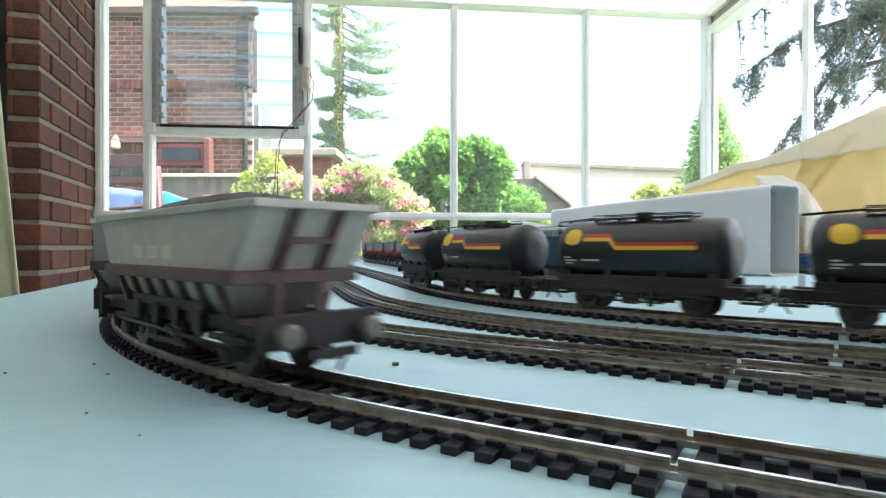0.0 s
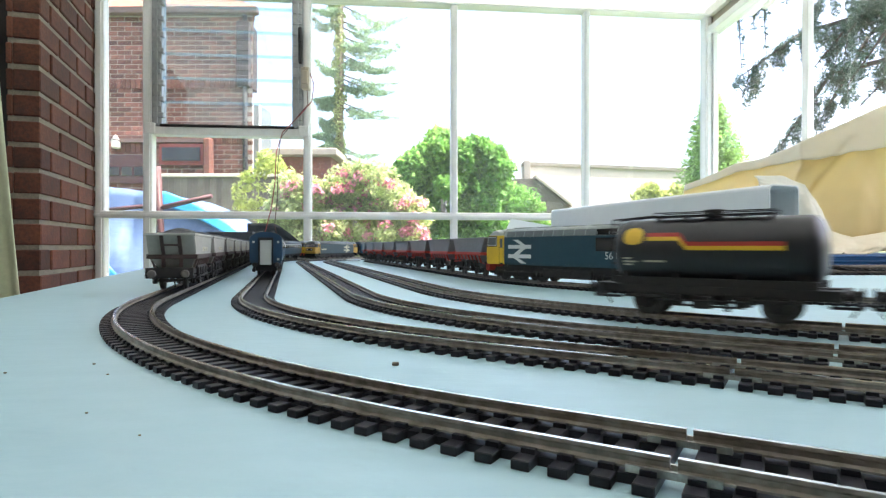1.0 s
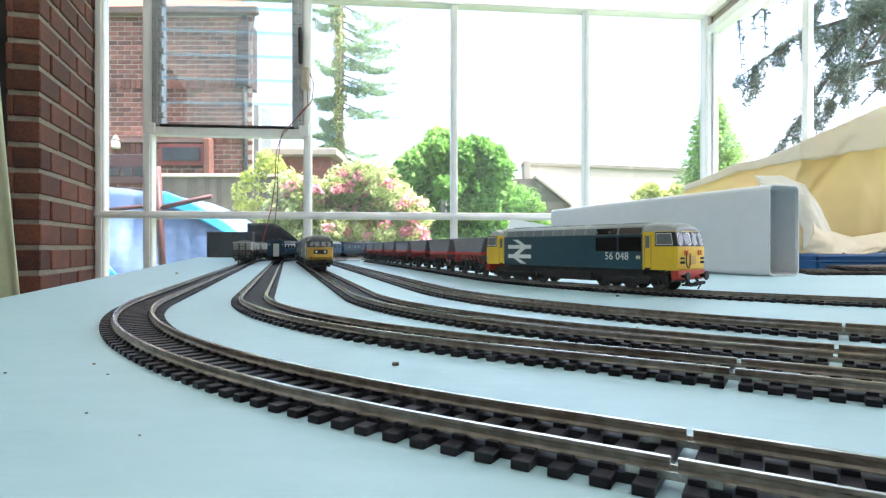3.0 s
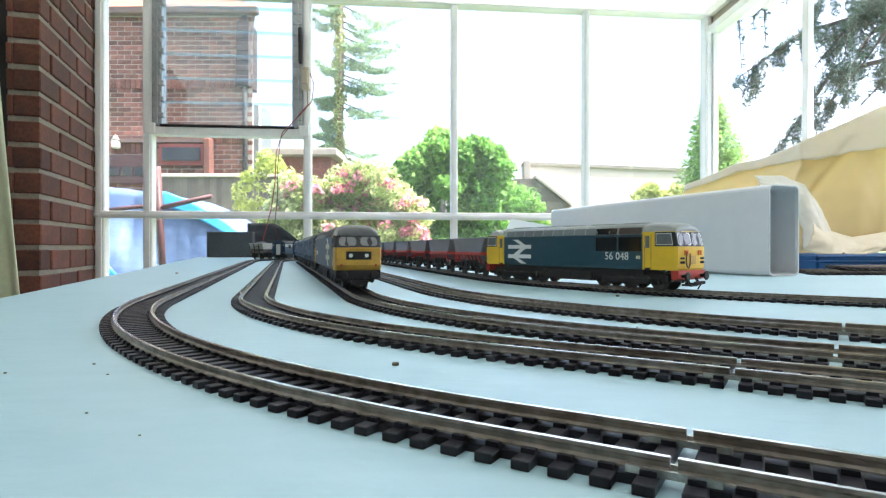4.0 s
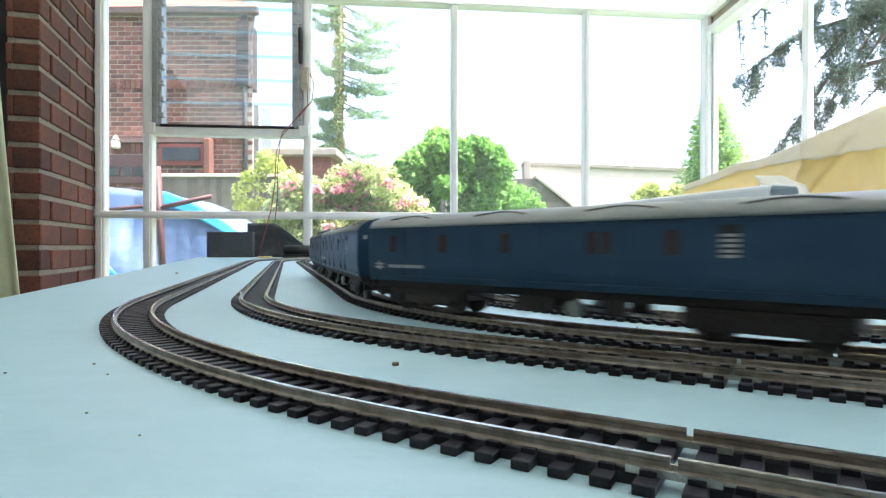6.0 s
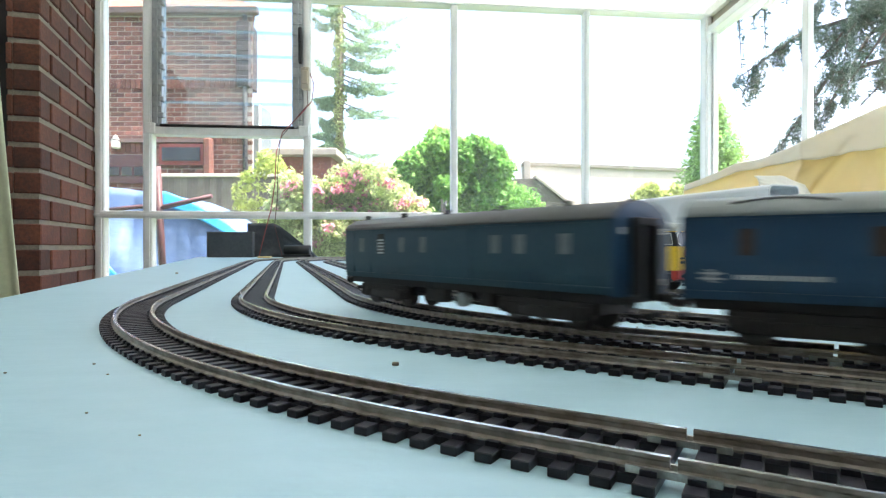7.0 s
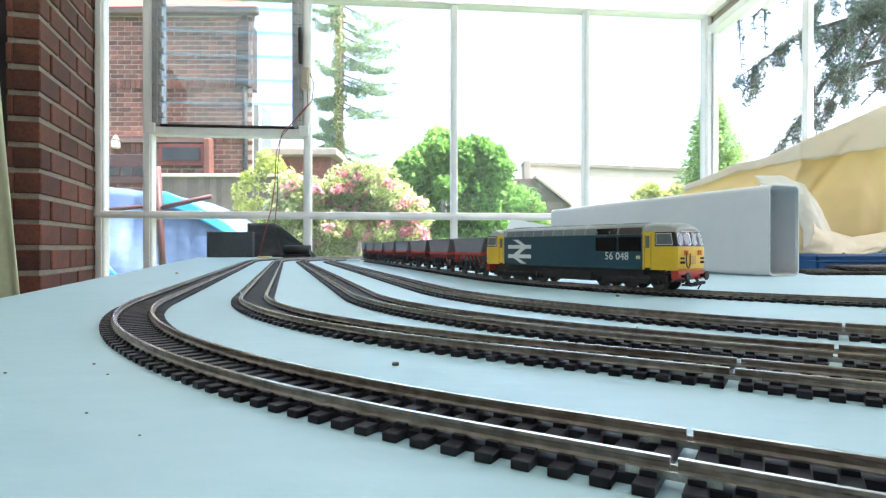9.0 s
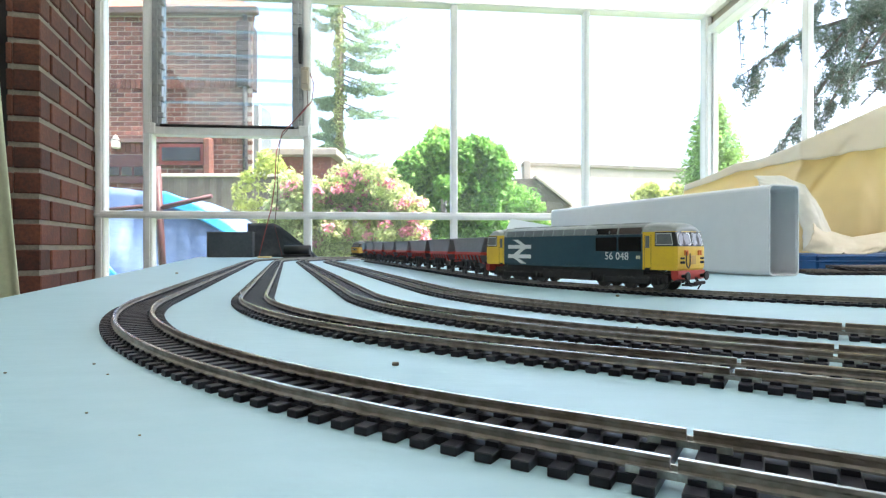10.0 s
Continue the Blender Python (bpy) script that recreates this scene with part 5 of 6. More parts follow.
def heap():
    """Cream sheet over boxes at the right of the board; a paler layer paints its lit top."""
    bm = bmesh.new()
    box(bm, -0.30, 0.05, 0.0, 0.30, 0, 0.026, 0.003)
    box(bm, -0.302, 0.052, -0.002, 0.302, 0.013, 0.016, 0.001)
    box(bm, -0.302, 0.052, -0.002, 0.302, 0.021, 0.024, 0.001)
    tagged(part("blue_box", bm, M_BLUEBOX, place=pose(0.90, 0.95, BOARD, 0, 0, 3)), "flat blue plastic box under the cream sheet", "box")
    bm = bmesh.new()
    box(bm, -0.10, 0.20, 0.05, 0.22, 0, 0.10, 0.004)
    tagged(part("card_box", bm, M_CARD, place=pose(0.74, 1.36, BOARD, 0, 0, 10)), "yellow cardboard box under the cream sheet", "box")

    def top(u):
        return float(np.interp(u, (0, 0.22, 0.5, 0.865, 1), (0.215, 0.25, 0.235, 0.30, 0.32)))

    def fn(u, w, out=0.0, lift=0.0):
        # u from the far left end to the near right end, w from the front hem up and over the top
        k = min(w / 0.55, 1.0)
        dep = float(np.interp(u, (0, 0.3, 0.5, 1), (1.72, 1.42, 1.08, 1.02))) + 0.12 * k + max(0, w - 0.55) * 0.5 - out
        x = dep * (0.415 + 0.40 * u) + 0.04 * max(0, w - 0.55)
        z = BOARD + 0.03 + (top(u) - 0.02) * (k ** 0.75) - 0.10 * max(0, w - 0.62)
        f = noise.noise((u * 4, w * 3, 1.3)) * 0.016 + noise.noise((u * 11, w * 9, 4.3)) * 0.005
        f += 0.006 * (0.35 - abs(noise.noise((u * 9 + w * 4, w * 7 - u * 5, 8.1)))) + 0.003 * (0.3 - abs(noise.noise((u * 26, w * 17 + u * 9, 3.7))))
        # sharp creases: (u, w) ends, height, width
        for ua, wa, ub, wb, amp, wid in ((0.58, 0.24, 0.70, 0.42, -0.016, 0.03), (0.70, 0.42, 0.74, 0.02, 0.022, 0.10), (0.50, 0.35, 0.62, 0.10, -0.018, 0.06), (0.85, 0.5, 0.92, 0.05, 0.010, 0.08), (0.2, 0.3, 0.5, 0.4, 0.012, 0.06)):
            q = min(1, max(0, ((u - ua) * (ub - ua) + (w - wa) * (wb - wa)) / ((ub - ua) ** 2 + (wb - wa) ** 2)))
            f += amp * max(0, 1 - hypot(u - ua - q * (ub - ua), w - wa - q * (wb - wa)) / wid)
        f *= (0.4 + 0.6 * k) * (0.6 if out else 1.0)
        return (x, dep - f, max(z + 0.3 * f + lift, BOARD + 0.012))
    crumple("plastic_sheet", "cream plastic sheet draped over boxes, its shaded front coloured yellower", M_SHEET, fn, 90, 60, "sheet")

    # paler layer over the same sheet, painting the band the light falls on
    def over(u, w):
        lo = float(np.interp(u, (0, 0.36, 0.58, 0.865, 1), (0.48, 0.46, 0.38, 0.315, 0.29)))
        return fn(u, lo + 0.02 * noise.noise((u * 5, 2, 2)) + 0.55 * w, 0.014, 0.008)
    crumple("pale_sheet", "lit top band of the cream sheet, made as a paler layer", M_LITSHEET, over, 90, 40, "sheet")

    def ruled(u, w, outer, inner, n0=0.004):
        # surface between two curves of (bearing, drop, distance), slightly wavy
        k = np.linspace(0, 1, len(outer))
        a = [float(np.interp(w, k, [r[i] for r in outer])) for i in range(3)]
        b = [float(np.interp(w, k, [r[i] for r in inner])) for i in range(3)]
        q = sight(*[a[i] + (b[i] - a[i]) * u for i in range(3)])
        n = n0 * (noise.noise((u * 3, w * 7, 4)) + 0.5 * noise.noise((u * 8, w * 16, 6))) - 0.012 * sin(pi * u)
        return (q.x, q.y + n, max(q.z, BOARD + 0.0275))

    def hem(u, w):
        return ruled(u, w, [(1420, 443, 0.975), (1470, 453, 0.945), (1508, 455, 0.942), (1546, 447, 0.942), (1600, 436, 0.95)],
                     [(1440, 395, 1.01), (1468, 408, 1.01), (1506, 420, 1.0), (1546, 414, 0.99), (1600, 405, 0.98)])
    crumple("sheet_hem", "folded pale plastic hem along the heap", M_HEM, hem, 16, 60, "sheet")

    def flap(u, w):
        # a pale fold of sheet falling beside the duct
        return ruled(u, w, [(1340, 332, 1.09), (1366, 350, 1.08), (1405, 372, 1.05), (1420, 405, 1.02), (1421, 444, 0.985)],
                     [(1334, 311, 1.12), (1385, 311, 1.11), (1424, 328, 1.08), (1453, 368, 1.04), (1472, 412, 1.0)])
    crumple("sheet_flap", "pale plastic fold falling beside the duct", M_LITSHEET, flap, 24, 50, "sheet")

    # spare lengths of track stacked beside it
    for i in range(6):
        lay = i // 3
        t = tagged(new("spare_track"), "spare length of dark model track stacked on the board", "model track", "spare tracks")
        t.matrix_basis = pose(0.494 + 0.014 * (i % 3) + 0.055 * lay, 0.785 + 0.036 * (i % 3) + 0.012 * lay, BOARD + 0.0056 * lay, 0, 0, 1 + 1.2 * (i % 3) - 1.0 * lay)
        for y in (-0.00825, 0.00825):
            bm = bmesh.new()
            box(bm, 0, 0.34, y - 0.0009, y + 0.0009, 0.0028, 0.0054, 0.0002)
            part("rail", bm, M_RAILDARK, t)
        for k in range(34):
            o = new("sleeper", ME_SLEEPER)
            o.parent, o.matrix_basis = t, Matrix.Translation((0.005 + k * 0.0099, 0, 0))


def far_board_things():
    # dark box board standing at the far end
    bm = bmesh.new()
    box(bm, -0.87, -0.70, 2.14, 2.17, BOARD, BOARD + 0.095, 0.003)
    tagged(part("backing_board", bm, M_DARKBOX), "dark grey board standing on edge at the far board end", "board")

    def fn(u, w):
        x = -0.74 + 0.26 * u
        z = BOARD + (0.128 * (1 - max(0, (u - 0.35) / 0.65) ** 1.5)) * w
        return (x, 2.20 + 0.03 * sin(u * 7) * w + 0.01 * noise.noise((u * 8, w * 8, 3)), z + 0.0005)
    crumple("dark_cover", "dark grey cloth cover at the far board edge", M_DARKBOX, fn, 24, 12, "cover")
    # dark canister
    bm = bmesh.new()
    tube(bm, (-0.56, 2.06, BOARD + 0.028), (-0.47, 2.06, BOARD + 0.028), 0.017, n=18)
    box(bm, -0.565, -0.465, 2.045, 2.075, BOARD, BOARD + 0.012, 0.002)
    tagged(part("dark_canister", bm, M_RUBBER), "small dark cylinder lying at the far board edge", "canister")
    bm = bmesh.new()
    box(bm, -0.645, -0.60, 2.02, 2.05, BOARD, BOARD + 0.006, 0.002)
    tagged(part("wood_offcut", bm, M_CARD), "small pale wooden offcut on the board", "offcut")
    bm = bmesh.new()
    box(bm, -0.262, -0.225, 1.58, 1.60, BOARD, BOARD + 0.005, 0.001)
    tagged(part("paper_scrap", bm, M_PAPER), "small white scrap lying on the board", "scrap")
    # folded paper behind the locomotive
    bm = bmesh.new()
    p = [Vector((0.075, 0.95, BOARD)), Vector((0.19, 0.99, BOARD)), Vector((0.20, 1.02, BOARD)), Vector((0.08, 1.02, BOARD)),
         Vector((0.115, 0.985, BOARD + 0.086)), Vector((0.19, 1.005, BOARD + 0.074))]
    v = [bm.verts.new(q) for q in p]
    for f in ((0, 1, 5, 4), (1, 2, 5), (2, 3, 4, 5), (3, 0, 4), (0, 3, 2, 1)):
        bm.faces.new([v[i] for i in f])
    tagged(part("folded_paper", bm, M_PAPER), "folded white paper standing on the board", "paper")


def wires():
    way = [(545, 120, 2.27), (556, 150, 2.27), (552, 180, 2.26), (530, 205, 2.25), (500, 235, 2.24), (489, 270, 2.23), (487, 320, 2.22), (480, 370, 2.2), (468, 415, 2.17), (458, 453, 2.16)]
    cu = [sight(*q) for q in way]
    cu[-1].z = BOARD + 0.002
    bm = bmesh.new()
    cord(bm, cu, 0.0022)
    tagged(part("red_wire", bm, M_WIRE), "thin red wire hanging from the window catch", "wire")
    way = [(543, 150, 2.275), (545, 185, 2.27), (520, 215, 2.26), (497, 245, 2.25), (492, 290, 2.24), (491, 350, 2.23), (486, 400, 2.20), (496, 440, 2.17), (500, 453, 2.16)]
    cu = [sight(*q) for q in way]
    cu[-1].z = BOARD + 0.002
    bm = bmesh.new()
    cord(bm, cu, 0.0016)
    tagged(part("dark_wire", bm, M_POLE), "thin dark wire looping down beside the red one", "wire")
    bm = bmesh.new()
    box(bm, -0.552, -0.518, 2.255, 2.29, EYE + 0.615, EYE + 0.70, 0.004)
    box(bm, -0.546, -0.524, 2.249, 2.256, EYE + 0.632, EYE + 0.684, 0.002)
    tube(bm, (-0.535, 2.252, EYE + 0.692), (-0.535, 2.246, EYE + 0.692), 0.004, n=8)
    tagged(part("window_catch", bm, M_BEIGE), "small beige box fixed on the window post", "sensor")
    # specks
    rnd = random.Random(5)
    for x, y, k in ((-0.0150, 0.1835, 0.9), (-0.1295, 0.172, 0.35), (-0.0800, 0.1305, 0.25), (0.132, 0.440, 1.1), (-0.1110, 0.1850, 0.35), (-0.098, 0.17, 0.3), (-0.375, 0.82, 1.6), (-0.06, 0.115, 0.22), (0.09, 0.27, 0.4)):
        bm = bmesh.new()
        box(bm, x - 0.0012 * k, x + 0.0012 * k, y - 0.0008 * k, y + 0.0008 * k, BOARD, BOARD + 0.0012 * k, 0.0003 * k)
        tagged(part("crumb", bm, M_BARK), "tiny brown crumb on the painted board", "crumb")


# ---- the garden ----
def leaves(name, blobs, count, size, material, parent, seed, slim=1.0, up=0.3):
    """Many small bent leaves spread over the shells of uneven blobs: (centre, radii)."""
    rnd = random.Random(seed)
    verts, faces = [], []
    vol = [r[0] * r[2] for _, r in blobs]
    for _ in range(count):
        c, r = rnd.choices(blobs, vol)[0]
        d = Vector((rnd.gauss(0, 1), rnd.gauss(0, 1), rnd.gauss(0, 1))).normalized()
        k = rnd.uniform(0.35, 1.0) ** 0.6 * 1.12 * (1 + 0.3 * noise.noise(Vector((d.x * 2.2, d.y * 2.2, d.z * 2.2)) + Vector(c)))
        p = Vector((c[0] + d.x * r[0] * k, c[1] + d.y * r[1] * k, c[2] + d.z * r[2] * k))
        s = size * rnd.uniform(0.6, 1.4)
        nrm = (d * 0.45 + Vector((rnd.uniform(-1, 1), rnd.uniform(-1, 1), rnd.uniform(-.7, 1) + up))).normalized()
        t = nrm.orthogonal().normalized()
        t = Matrix.Rotation(rnd.uniform(0, 6.3), 3, nrm) @ t
        b = nrm.cross(t) * slim
        o = len(verts)
        verts += [p - t * s, p + b * s * 0.45 + nrm * s * 0.12, p + t * s, p - b * s * 0.45 + nrm * s * 0.12]
        faces.append((o, o + 1, o + 2, o + 3))
    me = bpy.data.meshes.new(name)
    me.from_pydata(verts, [], faces)
    me.materials.append(material)
    ob = new(name, me)
    ob.parent = parent
    return ob


def limbs(name, segs, parent, material=None):
    bm = bmesh.new()
    for a, b, r0, r1 in segs:
        tube(bm, a, b, r0, r1, n=7)
    return part(name, bm, material or M_BARK, parent)


def shrub(name, label, side_a, side_b, crest_y, dist, leaf, n, size, seed, flowers=0, depth=0.5, ground=-0.12, crest=(0.6, 0.85, 1.0, 0.9, 0.97, 0.62), girth=(0.045, 0.115)):
    t = tagged(new(name), label, "shrub" if "tree" not in name else "tree")
    a, b = sight(side_a, 438, dist).x, sight(side_b, 438, dist).x
    top = sight(0, crest_y, dist).z
    w, h = b - a, top - ground
    rnd = random.Random(seed)
    blobs = []
    for i in range(150):
        u = (i + rnd.random()) / 150
        lim = float(np.interp(u, np.linspace(0, 1, len(crest)), crest))
        z = ground + h * (rnd.uniform(0.1, 0.9) if i % 3 else 0.93) * lim
        r = w * rnd.uniform(*girth)
        blobs.append(((a + w * u, dist + rnd.uniform(-1, 1) * w * depth * 0.4, min(z, top * lim - r * 0.5)), (r, r * 0.9, r * rnd.uniform(0.8, 1.15))))
    segs = []
    base = Vector(((a + b) / 2, dist, ground))
    for c, r in blobs[:9]:
        q = Vector(c)
        m = base.lerp(q, 0.5) + Vector((0, 0, -0.1 * h))
        segs += [(base + Vector((rnd.uniform(-.1, .1), 0, 0)), m, 0.03, 0.02), (m, q, 0.02, 0.008)]
    limbs("stems", segs, t)
    leaves("foliage", blobs, n, size, leaf, t, seed)
    if flowers:
        fb = []
        for i in range(flowers):
            c, r = blobs[int(len(blobs) * rnd.random() ** 0.6)]
            d = Vector((rnd.uniform(-1, 1), -abs(rnd.gauss(0.8, 0.4)), rnd.uniform(-0.7, 0.9))).normalized()
            fb.append(((c[0] + d.x * r[0], c[1] + d.y * r[1] * 1.08, c[2] + d.z * r[2]), (size * 2.0, size * 2.0, size * 1.6)))
        leaves("blossom", fb, flowers * 40, size * 0.8, M_PINK, t, seed + 1)
    return t


def garden():
    # house
    D = 9.2
    h = tagged(new("house"), "red brick house with a tiled hip roof", "house")
    x0, x1 = -6.6, sight(447, 0, D).x
    ze = sight(0, 28, D).z
    bm = bmesh.new()
    plan = [(x0, D + 0.006), (x1, D + 0.006), (x1 - 2.4, D + 6), (x0 - 2.4, D + 6)]
    loft(bm, [[Vector((a, b, z)) for a, b in plan] for z in (-0.15, ze)])
    part("wall", bm, M_HOUSEMORTAR, h)
    verts, faces = [], []
    src = bmesh.new()
    box(src, -0.1075, 0.1075, -0.012, 0.012, -0.0325, 0.0325, 0.004)
    sv, sf = [v.co.copy() for v in src.verts], [[v.index for v in f.verts] for f in src.faces]
    me1 = bpy.data.meshes.new("brick")
    src.to_mesh(me1)
    src.free()
    me1.materials.append(M_BRICKH)
    rows = int((ze + 0.1) / 0.075)
    made = 0
    for i in range(rows):
        z = ze - 0.06 - i * 0.075
        y = D + 0.012
        k = 0
        x = x1 - 0.108 - (0.1125 if i % 2 else 0)
        while x > x0 + 0.12:
            if made < 300 and 4 <= i < 34 and k < 10:
                o = new("brick", me1)
                o.parent, o.matrix_basis = h, Matrix.Translation((x, y, z))
                made += 1
            else:
                b = len(verts)
                verts += [v + Vector((x, y, z)) for v in sv]
                faces += [[b + q for q in f] for f in sf]
            x -= 0.225
            k += 1
    me = bpy.data.meshes.new("brickwork")
    me.from_pydata(verts, [], faces)
    me.materials.append(M_BRICKI)
    o = new("brickwork", me)
    o.parent = h
    o["kind"] = "stuff"
    bm = bmesh.new()
    e = 0.35
    box(bm, x0 - 0.3, x1 + 0.12, D - 0.14, D - 0.02, ze - 0.02, ze + 0.10, 0.02)
    part("gutter", bm, M_FASCIA, h)
    bm = bmesh.new()
    a = [(x0 - 1, D - 0.15, ze + 0.08), (x1 + 0.12, D - 0.15, ze + 0.08), (x1 - 2.28, D + 6, ze + 0.08), (x0 - 3.4, D + 6, ze + 0.08)]
    b = [(x0 + 1, D + 2.6, ze + 1.9), (x1 - 3.2, D + 2.6, ze + 1.9), (x1 - 3.5, D + 3.4, ze + 1.9), (x0 - 1, D + 3.4, ze + 1.9)]
    loft(bm, [[Vector(q) for q in a], [Vector(q) for q in b]])
    part("roof", bm, M_TILE, h)
    # downpipe at the corner, window, door lintel band
    bm = bmesh.new()
    tube(bm, (x1 - 0.1, D - 0.05, 0), (x1 - 0.1, D - 0.05, ze), 0.04, n=10)
    part("downpipe", bm, M_RUBBER, h)
    p = sight(282, 255, D - 0.05)
    q = sight(362, 292, D - 0.05)
    w = new("window")
    w.parent = h
    for nm, mt, g, yy in (("frame", M_PAINTRED, 0, 0.0), ("pane", M_WINDOW, 0.06, 0.03)):
        bm = bmesh.new()
        box(bm, p.x + g, q.x - g, D - 0.06 - yy, D + 0.01, q.z + g, p.z - g)
        part(nm, bm, mt, w)
    bm = bmesh.new()
    box(bm, p.x - 0.7, q.x + 0.05, D - 0.08, D + 0.01, p.z + 0.02, p.z + 0.08)
    part("lintel", bm, M_FASCIA, h)
    bm = bmesh.new()
    box(bm, sight(365, 0, D).x, sight(380, 0, D).x, D - 0.15, D, -0.15, sight(0, 246, D).z, 0.03)
    part("porch_pillar", bm, M_BRICKI, h)
    bm = bmesh.new()
    p, q = sight(190, 275, D), sight(262, 325, D)
    box(bm, p.x, q.x, D - 0.04, D + 0.01, q.z, p.z)
    part("garage_door", bm, M_GARAGE, h)
    bm = bmesh.new()
    c = sight(205, 255, D - 0.1)
    box(bm, c.x - 0.05, c.x + 0.05, D - 0.16, D - 0.02, c.z - 0.07, c.z + 0.06, 0.02)
    tube(bm, c + Vector((0, 0, 0.06)), c + Vector((0, 0, 0.14)), 0.07, 0.01, n=8)
    part("wall_lantern", bm, M_PLASTER, h)
    # dark hung tiles down the upper corner, in courses
    for i in range(13):
        z1 = sight(0, 42 + i * 8.7, D).z
        z0 = sight(0, 42 + (i + 1) * 8.7, D).z
        bm = bmesh.new()
        xa, xb = sight(423, 0, D).x, sight(443, 0, D).x
        out = 0.10 + 0.012 * (i % 2)
        box(bm, xa, xb + 0.2 * out, D - out - 0.02, D + 0.3, z0 - 0.012, z1, 0.01)
        part("hung_tile_course", bm, M_DARKTILE, h)
    # soldier courses of upright bricks over the ground floor
    for lvl, xa, xb in ((262, 190, 262), (247, 255, 437), (150, 190, 437)):
        p, q = sight(xa, lvl - 8, D), sight(xb, lvl + 8, D)
        bm = bmesh.new()
        x = p.x
        while x < q.x - 0.07:
            box(bm, x, x + 0.062, D - 0.018, D + 0.02, q.z, p.z, 0.004)
            x += 0.078
        part("soldier_course", bm, M_BRICKI, h)
    # glazed panels in the garage door
    for i in range(3):
        xa = sight(196 + i * 22, 0, D).x
        bm = bmesh.new()
        box(bm, xa, xa + 0.16, D - 0.055, D - 0.03, sight(0, 312, D).z, sight(0, 296, D).z, 0.006)
        part("door_pane", bm, M_WINDOW, h)

    # flat-roofed outhouse beside it
    g = tagged(new("outhouse"), "flat-roofed brick outhouse with pale fascia", "outhouse")
    p, q = sight(385, 265, 11), sight(600, 285, 11)
    bm = bmesh.new()
    box(bm, p.x, q.x - 0.15, 11, 14, -0.15, p.z)
    part("wall", bm, M_BRICKI, g)
    bm = bmesh.new()
    box(bm, p.x - 0.1, q.x, 10.8, 14.2, p.z - 0.14, p.z, 0.02)
    part("roof", bm, M_STONE, g)
    sh = tagged(new("greenhouse"), "small pale glazed lean-to beside the house", "greenhouse")
    p, q = sight(438, 178, 9.6), sight(464, 232, 9.6)
    bm = bmesh.new()
    loft(bm, [[Vector((p.x, 9.5, z0)), Vector((q.x, 9.5, z0)), Vector((q.x, 10.1, z0)), Vector((p.x, 10.1, z0))] for z0 in (-0.15, p.z - 0.1)])
    part("body", bm, M_PALEGLASS, sh)
    for x in (p.x, (p.x + q.x) / 2, q.x):
        bm = bmesh.new()
        box(bm, x - 0.015, x + 0.015, 9.46, 9.5, -0.15, p.z - (0.0 if x < q.x else 0.1), 0.004)
        part("post", bm, M_FRAME, sh)
    # grey panel; the sloped end is added for the diagonal shade on the wall
    sd = tagged(new("garden_shed"), "grey wooden panel, its sloped end standing in for diagonal shade", "shed")
    y0 = 9.9
    pr = [sight(892, 318, y0), sight(944, 316, y0), sight(1008, 366, y0)]
    ring = [Vector((pr[0].x, y0, -0.15)), Vector((pr[2].x, y0, -0.15)), pr[2], pr[1], pr[0]]
    bm = bmesh.new()
    loft(bm, [ring, [v + Vector((0, 0.5, 0)) for v in ring]])
    part("wall", bm, M_FENCE, sd)
    bm = bmesh.new()
    loft(bm, [[v + Vector((0.03, -0.06, 0)) for v in (pr[1], pr[2])] + [v + Vector((0.03, -0.06, 0.05)) for v in (pr[2], pr[1])], [v + Vector((0.03, 0.55, 0)) for v in (pr[1], pr[2])] + [v + Vector((0.03, 0.55, 0.05)) for v in (pr[2], pr[1])]])
    part("roof", bm, M_STONE, sd)
    # boundary wall with coping, and a fence
    w = tagged(new("garden_wall"), "pale rendered garden wall with stone coping", "wall", kind="structure")
    D2 = 10.5
    p, q = sight(925, 293, D2), sight(1330, 308, D2 + 1.5)
    pb = [p, q]
    d = q - p
    bm = bmesh.new()
    loft(bm, [[Vector((p.x, p.y, -0.15)), Vector((q.x, q.y, -0.15)), Vector((q.x, q.y + 0.2, -0.15)), Vector((p.x, p.y + 0.2, -0.15))],
              [Vector((p.x, p.y, p.z)), Vector((q.x, q.y, q.z)), Vector((q.x, q.y + 0.2, q.z)), Vector((p.x, p.y + 0.2, p.z))]])
    part("wall_body", bm, M_SLAB, w)
    bm = bmesh.new()
    loft(bm, [[Vector((a.x - 0.03, a.y - 0.05, a.z)), Vector((a.x, a.y + 0.25, a.z)), Vector((a.x, a.y + 0.25, a.z + 0.06)), Vector((a.x, a.y - 0.05, a.z + 0.06))] for a in (p, q)])
    part("coping", bm, M_STONE, w)
    bm = bmesh.new()
    a = sight(932, 290, D2 - 0.05)
    box(bm, a.x - 0.06, a.x + 0.06, D2 - 0.12, D2 + 0.2, -0.15, a.z + 0.05, 0.01)
    part("wall_pillar", bm, M_STONE, w)
    f = tagged(new("fence"), "weathered dark wooden panel fence", "fence")
    for i in range(34):
        x = sight(560 + i * 11.5, 0, 10.2).x
        bm = bmesh.new()
        box(bm, x, x + 0.105, 10.2 + (i % 2) * 0.02, 10.225 + (i % 2) * 0.02, -0.15, sight(0, 318, 10.2).z + 0.02 * sin(i * 3.3), 0.004)
        part("board", bm, M_FENCE, f)

    f = tagged(new("fence"), "dark weathered fence with pale capping by the house", "fence")
    for i in range(22):
        x = sight(288 + i * 10.5, 0, 7.6).x
        bm = bmesh.new()
        box(bm, x, x + 0.076, 7.6, 7.62, -0.15, sight(0, 314, 7.6).z, 0.003)
        part("board", bm, M_FENCE, f)
